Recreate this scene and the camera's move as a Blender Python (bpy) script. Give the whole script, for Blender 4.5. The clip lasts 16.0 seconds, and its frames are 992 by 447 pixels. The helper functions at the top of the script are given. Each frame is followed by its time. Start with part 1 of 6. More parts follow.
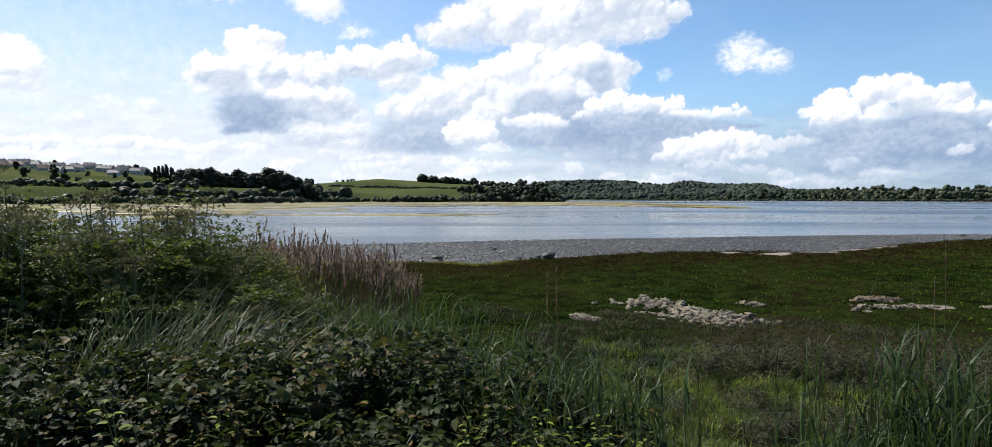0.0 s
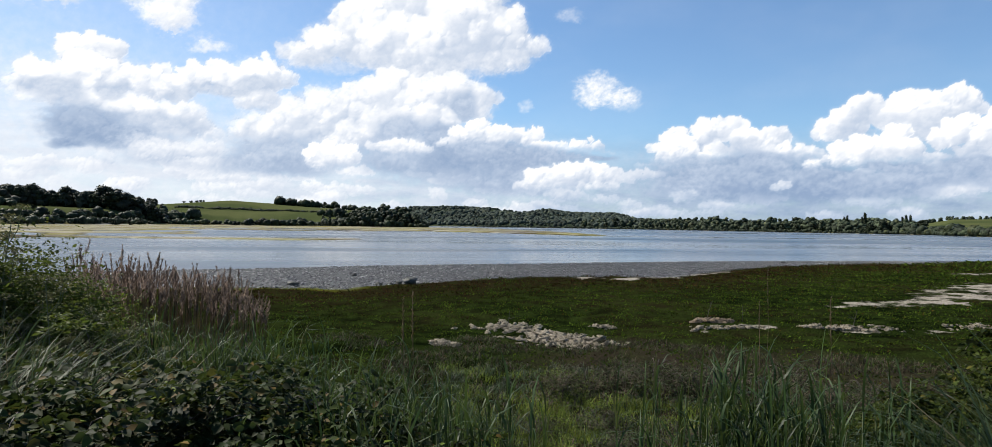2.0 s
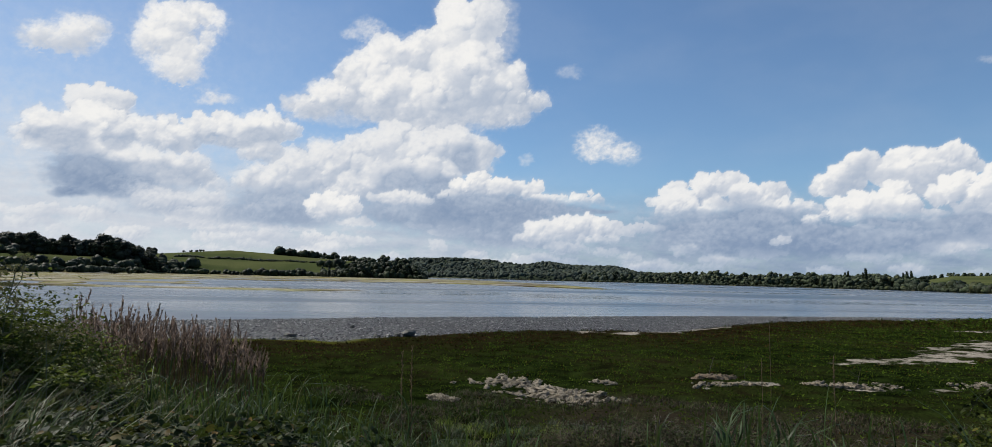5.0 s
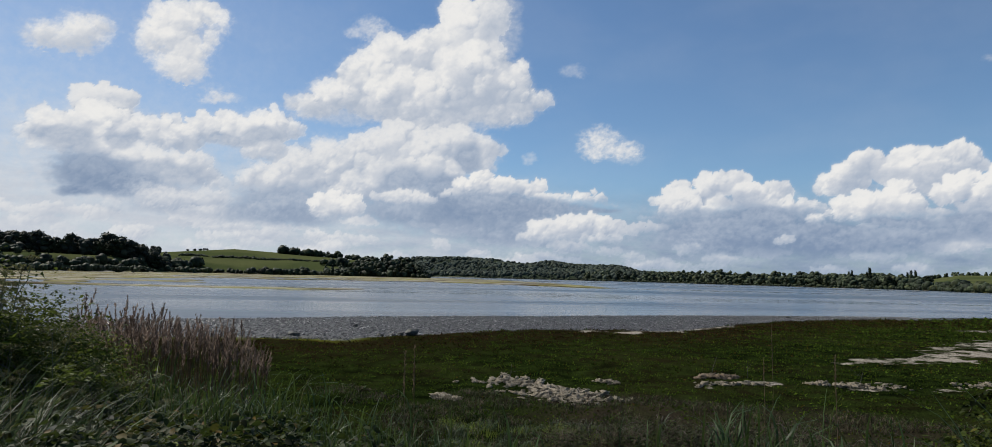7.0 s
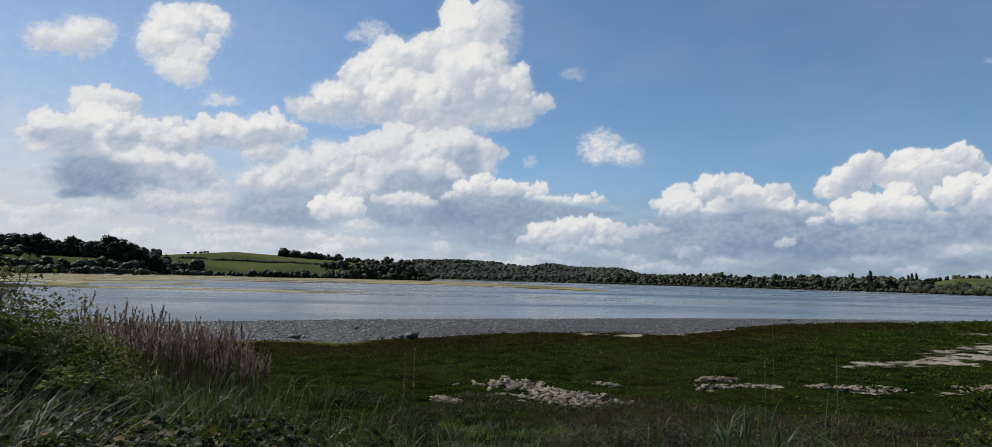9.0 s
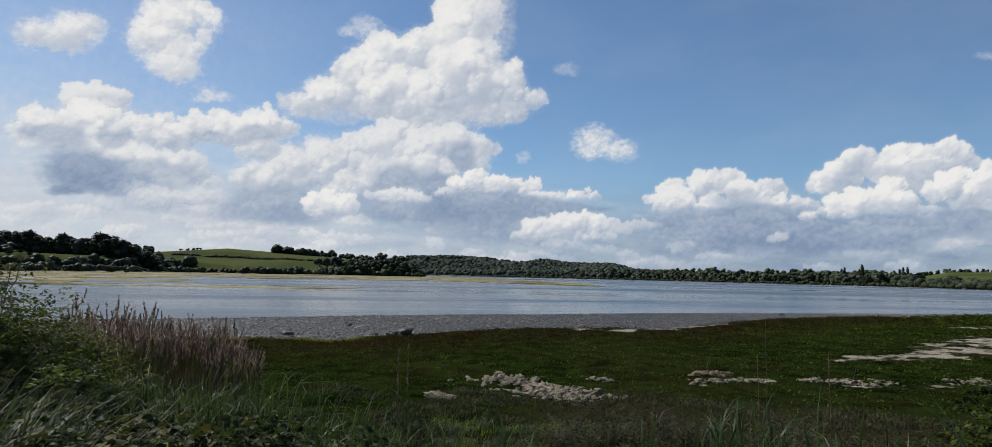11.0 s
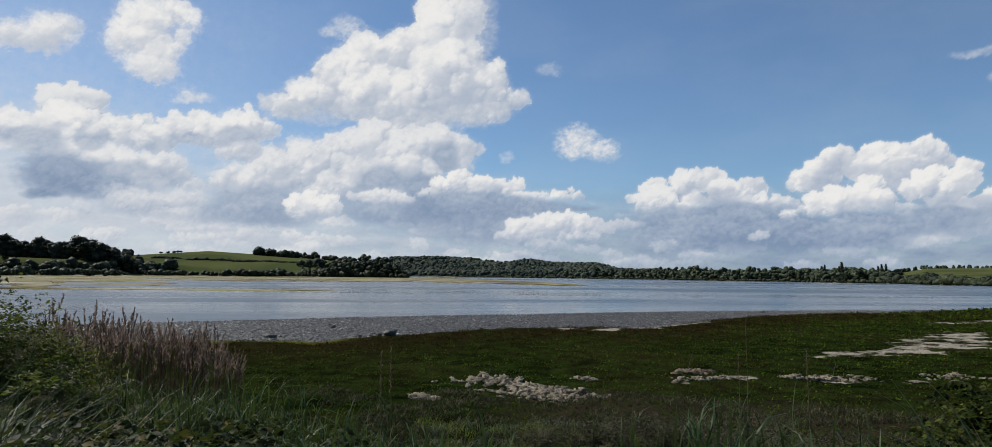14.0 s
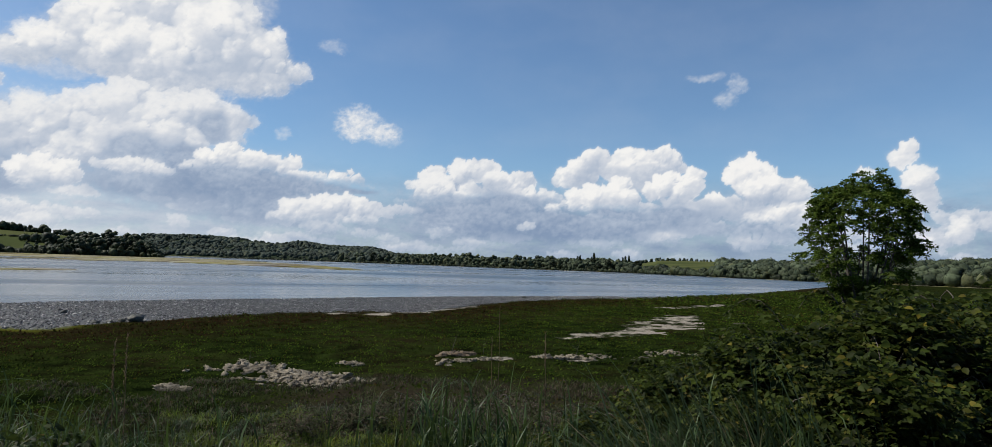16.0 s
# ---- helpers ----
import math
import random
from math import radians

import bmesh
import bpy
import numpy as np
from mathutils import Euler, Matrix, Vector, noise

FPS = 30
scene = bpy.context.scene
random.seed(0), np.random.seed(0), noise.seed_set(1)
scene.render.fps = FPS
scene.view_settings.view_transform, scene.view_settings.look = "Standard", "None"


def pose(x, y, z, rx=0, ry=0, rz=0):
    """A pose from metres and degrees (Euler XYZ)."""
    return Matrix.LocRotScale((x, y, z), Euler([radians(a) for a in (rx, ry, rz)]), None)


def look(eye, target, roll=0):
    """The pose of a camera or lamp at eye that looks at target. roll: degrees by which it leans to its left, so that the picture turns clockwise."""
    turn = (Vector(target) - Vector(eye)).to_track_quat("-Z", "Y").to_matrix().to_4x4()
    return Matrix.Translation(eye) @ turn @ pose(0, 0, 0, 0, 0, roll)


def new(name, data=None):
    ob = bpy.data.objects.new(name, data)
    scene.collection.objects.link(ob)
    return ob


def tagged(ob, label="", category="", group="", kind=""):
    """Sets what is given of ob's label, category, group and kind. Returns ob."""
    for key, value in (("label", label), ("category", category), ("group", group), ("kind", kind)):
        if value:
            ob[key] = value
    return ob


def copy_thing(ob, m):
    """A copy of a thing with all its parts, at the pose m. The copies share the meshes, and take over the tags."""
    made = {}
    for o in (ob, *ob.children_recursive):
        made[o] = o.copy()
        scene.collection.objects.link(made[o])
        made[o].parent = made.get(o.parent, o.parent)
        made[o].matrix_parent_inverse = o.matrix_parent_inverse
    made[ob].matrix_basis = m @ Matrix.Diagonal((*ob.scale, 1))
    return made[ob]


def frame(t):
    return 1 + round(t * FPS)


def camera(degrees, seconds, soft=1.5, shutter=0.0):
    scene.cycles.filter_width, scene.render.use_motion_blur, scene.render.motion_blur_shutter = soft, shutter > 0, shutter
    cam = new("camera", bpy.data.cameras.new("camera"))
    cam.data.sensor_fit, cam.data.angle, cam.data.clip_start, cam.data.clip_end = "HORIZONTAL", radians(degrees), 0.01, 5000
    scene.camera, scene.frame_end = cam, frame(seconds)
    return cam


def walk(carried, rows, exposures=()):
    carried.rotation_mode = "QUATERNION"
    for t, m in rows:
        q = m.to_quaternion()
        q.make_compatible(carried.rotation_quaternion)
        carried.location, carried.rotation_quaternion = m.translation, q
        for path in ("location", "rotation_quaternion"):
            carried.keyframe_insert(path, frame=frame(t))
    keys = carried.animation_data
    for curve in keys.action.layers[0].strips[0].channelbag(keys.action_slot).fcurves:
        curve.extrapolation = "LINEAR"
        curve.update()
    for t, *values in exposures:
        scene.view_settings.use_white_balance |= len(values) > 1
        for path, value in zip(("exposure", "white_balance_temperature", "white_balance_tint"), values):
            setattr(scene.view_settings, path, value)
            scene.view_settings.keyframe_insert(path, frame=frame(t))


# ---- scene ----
cam = camera(73.19, 16.0, soft=0.75)
EYE, TILT = 3.4, -0.1
# seconds, metres from the first eye, then yaw, pitch and roll in degrees
ROWS = [
    (0.0, 0.000, -0.000, 0.000, 0.00, -2.00, -0.00),
    (0.5, 0.050, 0.036, -0.005, -3.88, -0.73, 0.56),
    (1.0, 0.063, 0.051, -0.012, -5.97, -0.20, 0.85),
    (1.5, 0.074, 0.061, -0.013, -8.71, 0.82, -0.56),
    (2.0, 0.076, 0.060, -0.015, -11.67, 0.28, -0.83),
    (2.5, 0.076, 0.064, -0.016, -12.14, 0.04, -0.90),
    (3.0, 0.071, 0.054, -0.011, -12.51, 1.39, -1.62),
    (3.5, 0.066, 0.048, -0.002, -11.85, 2.34, -1.14),
    (4.0, 0.056, 0.037, 0.000, -11.83, 4.26, -1.10),
    (6.5, 0.060, 0.011, 0.012, -11.30, 4.91, -1.66),
    (7.0, 0.061, -0.005, 0.014, -11.32, 4.66, -1.42),
    (7.5, 0.062, -0.005, 0.011, -11.43, 4.89, -1.41),
    (8.0, 0.067, 0.001, 0.010, -11.36, 5.22, -1.54),
    (8.5, 0.063, -0.010, 0.015, -11.23, 5.39, -1.67),
    (9.0, 0.066, 0.010, 0.007, -11.27, 4.90, -1.43),
    (11.5, 0.070, 0.014, 0.012, -11.85, 4.54, -1.20),
    (12.0, 0.068, 0.007, 0.013, -11.68, 4.62, -0.98),
    (12.5, 0.069, 0.018, 0.012, -11.71, 4.71, -0.87),
    (13.0, 0.069, 0.007, 0.013, -11.83, 4.55, -0.75),
    (13.5, 0.071, 0.011, 0.013, -11.95, 4.13, -0.48),
    (14.0, 0.087, -0.015, 0.020, -13.21, 4.59, -0.68),
    (14.5, 0.115, -0.075, 0.028, -17.02, 4.52, -0.97),
    (15.0, 0.153, -0.130, 0.028, -22.52, 3.05, -1.25),
    (15.5, 0.185, -0.190, 0.043, -28.39, 3.88, -1.52),
    (16.0, 0.171, -0.251, 0.050, -32.13, 3.72, -1.97),
]


def stand(x, y, z, yaw, pitch, roll):
    return pose(x, y, EYE + z, 0, 0, yaw) @ pose(0, 0, 0, pitch + TILT) @ pose(0, 0, 0, 0, roll, 0) @ pose(0, 0, 0, 90)


EXPOSURES = [(0.0, 0.86), (1.5, 0.80), (3.5, 0.62), (4.5, 0.44), (6.5, 0.27), (14.0, 0.27), (15.0, 0.24), (16.0, 0.38)]
walk(cam, [(r[0], stand(*r[1:])) for r in ROWS], EXPOSURES)

# ---- light ----
SUN_AZ, SUN_EL = -54.0, 47.0      # degrees from straight ahead (minus: to the west of it), and above the horizon
world = bpy.data.worlds.new("world")
scene.world = world
world.use_nodes = True
wn = world.node_tree.nodes
sky = wn.new("ShaderNodeTexSky")
sky.sky_type = "NISHITA"
sky.sun_disc = False
sky.sun_elevation, sky.sun_rotation = radians(SUN_EL), radians(SUN_AZ)
sky.air_density, sky.dust_density, sky.ozone_density = 1.0, 0.15, 3.0
wn["Background"].inputs["Strength"].default_value = 0.074
tint = wn.new("ShaderNodeMix")
tint.data_type, tint.blend_type = "RGBA", "MULTIPLY"
tint.inputs[0].default_value = 1.0
tint.inputs[7].default_value = (0.86, 1.02, 1.13, 1)
world.node_tree.links.new(sky.outputs[0], tint.inputs[6])
world.node_tree.links.new(tint.outputs[2], wn["Background"].inputs["Color"])
sun_data = bpy.data.lights.new("sun", "SUN")
sun_data.energy, sun_data.angle, sun_data.color = 5.0, radians(0.6), (1.0, 0.94, 0.84)
sun = new("sun", sun_data)
sa, se = radians(SUN_AZ), radians(SUN_EL)
sun.matrix_world = look((0, 0, 0), (-math.sin(sa) * math.cos(se), -math.cos(sa) * math.cos(se), -math.sin(se)))


# ---- materials ----
class Nodes:
    """Short ways to write a node material."""

    def __init__(self, name):
        self.mat = bpy.data.materials.new(name)
        self.mat.use_nodes = True
        self.t = self.mat.node_tree
        self.bsdf = self.t.nodes["Principled BSDF"]
        self.out = self.t.nodes["Material Output"]

    def put(self, socket, value):
        if hasattr(value, "is_output"):
            self.t.links.new(value, socket)
        elif isinstance(value, (tuple, list)) and len(value) == 3 and socket.type == "RGBA":
            socket.default_value = (*value, 1)
        else:
            socket.default_value = value

    def node(self, kind, out=0, **ins):
        n = self.t.nodes.new(kind)
        for k, v in ins.items():
            self.put(n.inputs[k.replace("_", " ")], v)
        return n.outputs[out]

    def noise(self, scale, detail=4.0, rough=0.6, vec=None, out=0):
        n = self.t.nodes.new("ShaderNodeTexNoise")
        self.put(n.inputs["Scale"], scale), self.put(n.inputs["Detail"], detail), self.put(n.inputs["Roughness"], rough)
        if vec is not None:
            self.put(n.inputs["Vector"], vec)
        return n.outputs[out]

    def obj(self, sx=1.0, sy=1.0, sz=1.0):
        tc = self.t.nodes.new("ShaderNodeTexCoord")
        m = self.t.nodes.new("ShaderNodeMapping")
        self.t.links.new(tc.outputs["Object"], m.inputs["Vector"])
        m.inputs["Scale"].default_value = (sx, sy, sz)
        return m.outputs[0]

    def ramp(self, fac, *stops):
        n = self.t.nodes.new("ShaderNodeValToRGB")
        e = n.color_ramp.elements
        while len(e) < len(stops):
            e.new(0.5)
        for el, (p, c) in zip(e, stops):
            el.position = p
            el.color = (c, c, c, 1) if isinstance(c, (int, float)) else (*c, 1)
        self.put(n.inputs[0], fac)
        return n.outputs[0]

    def mix(self, fac, a, b, kind="MIX"):
        n = self.t.nodes.new("ShaderNodeMix")
        n.data_type, n.blend_type = "RGBA", kind
        self.put(n.inputs[0], fac), self.put(n.inputs[6], a), self.put(n.inputs[7], b)
        return n.outputs[2]

    def math(self, op, a, b=0.0, c=0.0):
        n = self.t.nodes.new("ShaderNodeMath")
        n.operation = op
        self.put(n.inputs[0], a), self.put(n.inputs[1], b), self.put(n.inputs[2], c)
        return n.outputs[0]

    def attr(self, name, out="Color"):
        n = self.t.nodes.new("ShaderNodeAttribute")
        n.attribute_name = name
        return n.outputs[out]

    def split(self, colour):
        n = self.t.nodes.new("ShaderNodeSeparateColor")
        self.put(n.inputs[0], colour)
        return n.outputs

    def island(self):
        return self.t.nodes.new("ShaderNodeNewGeometry").outputs["Random Per Island"]

    def one(self):
        return self.t.nodes.new("ShaderNodeObjectInfo").outputs["Random"]

    def bump(self, height, strength=0.4, distance=0.02):
        n = self.t.nodes.new("ShaderNodeBump")
        n.inputs["Strength"].default_value, n.inputs["Distance"].default_value = strength, distance
        self.put(n.inputs["Height"], height)
        self.t.links.new(n.outputs[0], self.bsdf.inputs["Normal"])

    def set(self, **ins):
        for k, v in ins.items():
            self.put(self.bsdf.inputs[k.replace("_", " ")], v)
        return self

    def thin(self, amount, colour):
        """Lets a share of the light through, as leaves do."""
        tr = self.t.nodes.new("ShaderNodeBsdfTranslucent")
        self.put(tr.inputs["Color"], colour)
        mx = self.t.nodes.new("ShaderNodeMixShader")
        self.put(mx.inputs[0], amount)
        self.t.links.new(self.bsdf.outputs[0], mx.inputs[1])
        self.t.links.new(tr.outputs[0], mx.inputs[2])
        self.t.links.new(mx.outputs[0], self.out.inputs["Surface"])


def leaf_material(name, dark, light, rare, rough=0.5, through_share=0.35, rare_from=0.9, patch=1.2, gloss=0.3, fresh=True, stain=None):
    """Leaves: each differs in tint, some are yellowed or dry, with patches over the whole plant."""
    n = Nodes(name)
    isl = n.island()
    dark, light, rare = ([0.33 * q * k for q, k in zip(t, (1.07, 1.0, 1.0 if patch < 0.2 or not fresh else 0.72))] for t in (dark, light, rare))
    c = n.mix(isl, dark, light)
    pt = n.ramp(n.noise(patch, 3.0, 0.6, n.obj()), (0.35, 0.0), (0.68, 1.0))
    c = n.mix(n.math("MULTIPLY", pt, 0.6), c, light)
    c = n.mix(n.ramp(n.math("FRACT", n.math("MULTIPLY", isl, 37.0)), (rare_from, 0.0), (min(rare_from + 0.04, 1.0), 1.0)), c, rare)
    if stain is not None:                  # patches of turning leaves
        c = n.mix(n.math("MULTIPLY", n.ramp(n.noise(2.3, 3.0, 0.6, n.obj()), (0.55, 0.0), (0.65, 1.0)), n.ramp(isl, (0.2, 0.25), (0.8, 1.0))), c, [0.33 * q for q in stain])
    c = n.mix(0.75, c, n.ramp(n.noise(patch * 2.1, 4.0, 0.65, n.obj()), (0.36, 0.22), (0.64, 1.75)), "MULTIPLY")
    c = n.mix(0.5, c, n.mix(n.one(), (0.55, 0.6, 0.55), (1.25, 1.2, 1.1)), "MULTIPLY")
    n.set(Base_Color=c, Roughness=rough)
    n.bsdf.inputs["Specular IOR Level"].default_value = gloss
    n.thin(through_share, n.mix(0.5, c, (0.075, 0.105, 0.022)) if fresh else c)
    return n.mat


M = {}
M["bramble"] = leaf_material("bramble_leaf", (0.014, 0.030, 0.012), (0.095, 0.140, 0.050), (0.26, 0.18, 0.06), 0.62, 0.22, 0.90, 1.6, 0.10, True, (0.30, 0.22, 0.06))
M["bramble_pale"] = leaf_material("bramble_leaf_pale", (0.009, 0.020, 0.005), (0.080, 0.120, 0.025), (0.20, 0.18, 0.035), 0.62, 0.26, 0.94, 1.5, 0.08, True, (0.20, 0.19, 0.035))
M["herb"] = leaf_material("herb_leaf", (0.060, 0.110, 0.025), (0.24, 0.32, 0.060), (0.30, 0.25, 0.07), 0.6, 0.42, 0.93, 1.2, 0.15)
M["ash"] = leaf_material("ash_leaf", (0.06, 0.13, 0.026), (0.21, 0.35, 0.065), (0.26, 0.36, 0.07), 0.55, 0.5, 0.93, 1.2, 0.12)
M["grass"] = leaf_material("grass_blade", (0.022, 0.056, 0.014), (0.145, 0.225, 0.06), (0.24, 0.2, 0.09), 0.5, 0.35, 0.92, 0.7, 0.25)
M["reed"] = leaf_material("reed_blade", (0.018, 0.056, 0.026), (0.12, 0.225, 0.105), (0.20, 0.21, 0.11), 0.5, 0.32, 0.95, 1.2, 0.16)
M["plume"] = leaf_material("reed_plume", (0.28, 0.22, 0.185), (0.60, 0.49, 0.41), (0.66, 0.57, 0.43), 0.8, 0.45, 0.9, 1.2, 0.1, False)
M["dry"] = leaf_material("dry_reed", (0.20, 0.14, 0.095), (0.52, 0.40, 0.28), (0.58, 0.48, 0.31), 0.7, 0.4, 0.9, 1.2, 0.2, False)
M["rusty"] = leaf_material("rusty_grass", (0.07, 0.075, 0.022), (0.27, 0.19, 0.075), (0.13, 0.17, 0.045), 0.7, 0.35, 0.7, 0.9, 0.05, False)
M["marsh_leaf"] = leaf_material("marsh_plant", (0.016, 0.038, 0.008), (0.14, 0.235, 0.045), (0.12, 0.085, 0.03), 0.9, 0.25, 0.91, 0.35, 0.0)
M["marsh_brown"] = leaf_material("marsh_plant_brown", (0.045, 0.026, 0.012), (0.13, 0.08, 0.034), (0.08, 0.11, 0.02), 0.9, 0.2, 0.65, 0.35, 0.0, False)
M["heath"] = leaf_material("heath_twig", (0.060, 0.052, 0.038), (0.21, 0.175, 0.13), (0.11, 0.18, 0.06), 0.8, 0.1, 0.60, 0.8, 0.08, False)
M["weed"] = leaf_material("weed_leaf", (0.10, 0.19, 0.04), (0.50, 0.68, 0.13), (0.44, 0.42, 0.12), 0.6, 0.45, 0.93, 1.2, 0.2)
M["arching"] = leaf_material("arching_grass", (0.040, 0.085, 0.040), (0.185, 0.28, 0.13), (0.38, 0.36, 0.21), 0.55, 0.3, 0.88, 1.0, 0.2, False)
M["white_umbel"] = leaf_material("umbel_flower", (0.5, 0.5, 0.42), (1.0, 1.0, 0.9), (0.8, 0.85, 0.6), 0.7, 0.4, 0.9)
M["umbel"] = leaf_material("umbel_seed", (0.2, 0.2, 0.11), (0.45, 0.42, 0.27), (0.4, 0.38, 0.3), 0.7, 0.3, 0.85)
M["far_leaf"] = leaf_material("wood_leaf", (0.035, 0.055, 0.038), (0.10, 0.14, 0.075), (0.13, 0.16, 0.07), 0.6, 0.1, 0.9, 0.06, 0.1, False)
M["far_leaf_light"] = leaf_material("wood_leaf_light", (0.055, 0.086, 0.060), (0.155, 0.21, 0.125), (0.21, 0.25, 0.13), 0.7, 0.1, 0.9, 0.06, 0.1, False)
# paler and bluer than near leaves: distance haze mixed into the colour
M["hazed_hill_leaf"] = leaf_material("hazed_hill_leaf", (0.085, 0.120, 0.105), (0.125, 0.170, 0.140), (0.16, 0.20, 0.14), 0.8, 0.05, 0.85, 0.02, 0.05, False)
M["conifer"] = leaf_material("conifer_leaf", (0.03, 0.045, 0.032), (0.065, 0.085, 0.055), (0.07, 0.085, 0.05), 0.7, 0.1, 0.95, 0.15)


def plain(name, a, b, scale, rough=0.8, relief=0.3, depth=0.02, detail=5.0, metal=0.0):
    n = Nodes(name)
    k = n.noise(scale, detail, 0.65, n.obj())
    big = n.noise(scale * 0.13, 3.0, 0.5, n.obj())
    c = n.mix(n.ramp(k, (0.3, 0.0), (0.7, 1.0)), a, b)
    c = n.mix(0.35, c, n.mix(big, (0.6, 0.6, 0.6), (1.3, 1.3, 1.3)), "MULTIPLY")
    n.set(Base_Color=c, Roughness=rough, Metallic=metal)
    n.bump(k, relief, depth)
    return n.mat


M["bark"] = plain("bark", (0.022, 0.02, 0.016), (0.06, 0.052, 0.042), 14.0, 0.9, 0.6)
M["stem_green"] = plain("green_stem", (0.035, 0.05, 0.018), (0.09, 0.10, 0.04), 20.0, 0.6, 0.1)
M["cane"] = plain("bramble_cane", (0.025, 0.018, 0.014), (0.06, 0.042, 0.03), 20.0, 0.6, 0.1)
M["dark_rock"] = plain("weedy_rock", (0.012, 0.013, 0.010), (0.05, 0.05, 0.04), 9.0, 0.7, 0.6)
M["pale_stone"] = plain("bleached_clod", (0.05, 0.04, 0.026), (0.36, 0.31, 0.23), 4.0, 0.95, 1.0, 0.06)
M["brown_clod"] = plain("earth_clod", (0.035, 0.024, 0.014), (0.19, 0.14, 0.09), 4.0, 0.95, 1.0, 0.06)
M["render_wall"] = plain("rendered_wall", (0.26, 0.25, 0.23), (0.42, 0.41, 0.39), 1.0, 0.85, 0.1)
M["slate"] = plain("slate_roof", (0.07, 0.07, 0.08), (0.16, 0.15, 0.15), 2.0, 0.7, 0.2)
M["red_tile"] = plain("tile_roof", (0.16, 0.09, 0.06), (0.28, 0.17, 0.12), 2.0, 0.8, 0.2)
M["window_glass"] = plain("window_glass", (0.02, 0.025, 0.03), (0.04, 0.045, 0.05), 0.5, 0.1, 0.0)


# ---- small builders ----
class Geo:
    """Triangles gathered piece by piece, made into one mesh at the end."""

    def __init__(self):
        self.v, self.f, self.n = [], [], 0

    def add(self, v, f):
        self.v.append(np.asarray(v, dtype=np.float32).reshape(-1, 3))
        self.f.append(np.asarray(f, dtype=np.int32).reshape(-1, 3) + self.n)
        self.n += len(self.v[-1])
        return self

    def mesh(self, name, material, smooth=True):
        v = np.concatenate(self.v)
        f = np.concatenate(self.f)
        me = bpy.data.meshes.new(name)
        me.vertices.add(len(v)), me.loops.add(f.size), me.polygons.add(len(f))
        me.vertices.foreach_set("co", v.ravel())
        me.loops.foreach_set("vertex_index", f.ravel())
        me.polygons.foreach_set("loop_start", np.arange(0, f.size, 3, dtype=np.int32))
        me.polygons.foreach_set("loop_total", np.full(len(f), 3, dtype=np.int32))
        me.polygons.foreach_set("use_smooth", np.full(len(f), smooth))
        me.update()
        me.validate()
        me.materials.append(material)
        return me

    def ob(self, name, material, parent=None, label="", smooth=True):
        o = new(name, self.mesh(name, material, smooth))
        if parent is not None:
            o.parent = parent
        return tagged(o, label)


def unit(a):
    return a / np.maximum(np.linalg.norm(a, axis=-1, keepdims=True), 1e-9)


def leaves(geo, p, along, normal, length, width, fold=0.25):
    """One folded, pointed leaf at each place p, growing along a way, facing a normal."""
    p, along = np.asarray(p, float), unit(np.asarray(along, float))
    side = unit(np.cross(along, normal))
    up = np.cross(side, along)
    L, W = np.reshape(length, (-1, 1)) * np.ones((len(p), 1)), np.reshape(width, (-1, 1)) * np.ones((len(p), 1))
    mid = p + along * L * 0.42 - up * W * fold
    v = np.stack([p, p + along * L * 0.38 + side * W * 0.5 + up * W * fold * 0.3, mid, p + along * L * 0.38 - side * W * 0.5 + up * W * fold * 0.3,
                  p + along * L - up * W * fold * 1.2], 1)
    f = np.array([[0, 1, 2], [0, 2, 3], [2, 1, 4], [2, 4, 3]])
    geo.add(v, (np.arange(len(p))[:, None, None] * 5 + f).reshape(-1, 3))


def oval_leaves(geo, p, along, normal, length, width, fold=0.2):
    """A broad leaf with a rounded outline at each place p."""
    p, along = np.asarray(p, float), unit(np.asarray(along, float))
    side = unit(np.cross(along, normal))
    up = np.cross(side, along)
    L, W = np.reshape(length, (-1, 1)) * np.ones((len(p), 1)), np.reshape(width, (-1, 1)) * np.ones((len(p), 1))
    v = [p]
    for t, w, dip in ((0.28, 0.47, 0.0), (0.62, 0.42, 0.12)):
        c = p + along * L * t - up * L * dip * fold * 2
        v += [c + side * W * w + up * W * fold * 0.6, c - up * W * fold * 0.3, c - side * W * w + up * W * fold * 0.6]
    v.append(p + along * L - up * L * fold * 0.9)
    f = np.array([[0, 1, 2], [0, 2, 3], [2, 1, 4], [2, 4, 5], [3, 2, 5], [3, 5, 6], [5, 4, 7], [5, 7, 6]])
    geo.add(np.stack(v, 1), (np.arange(len(p))[:, None, None] * 8 + f).reshape(-1, 3))


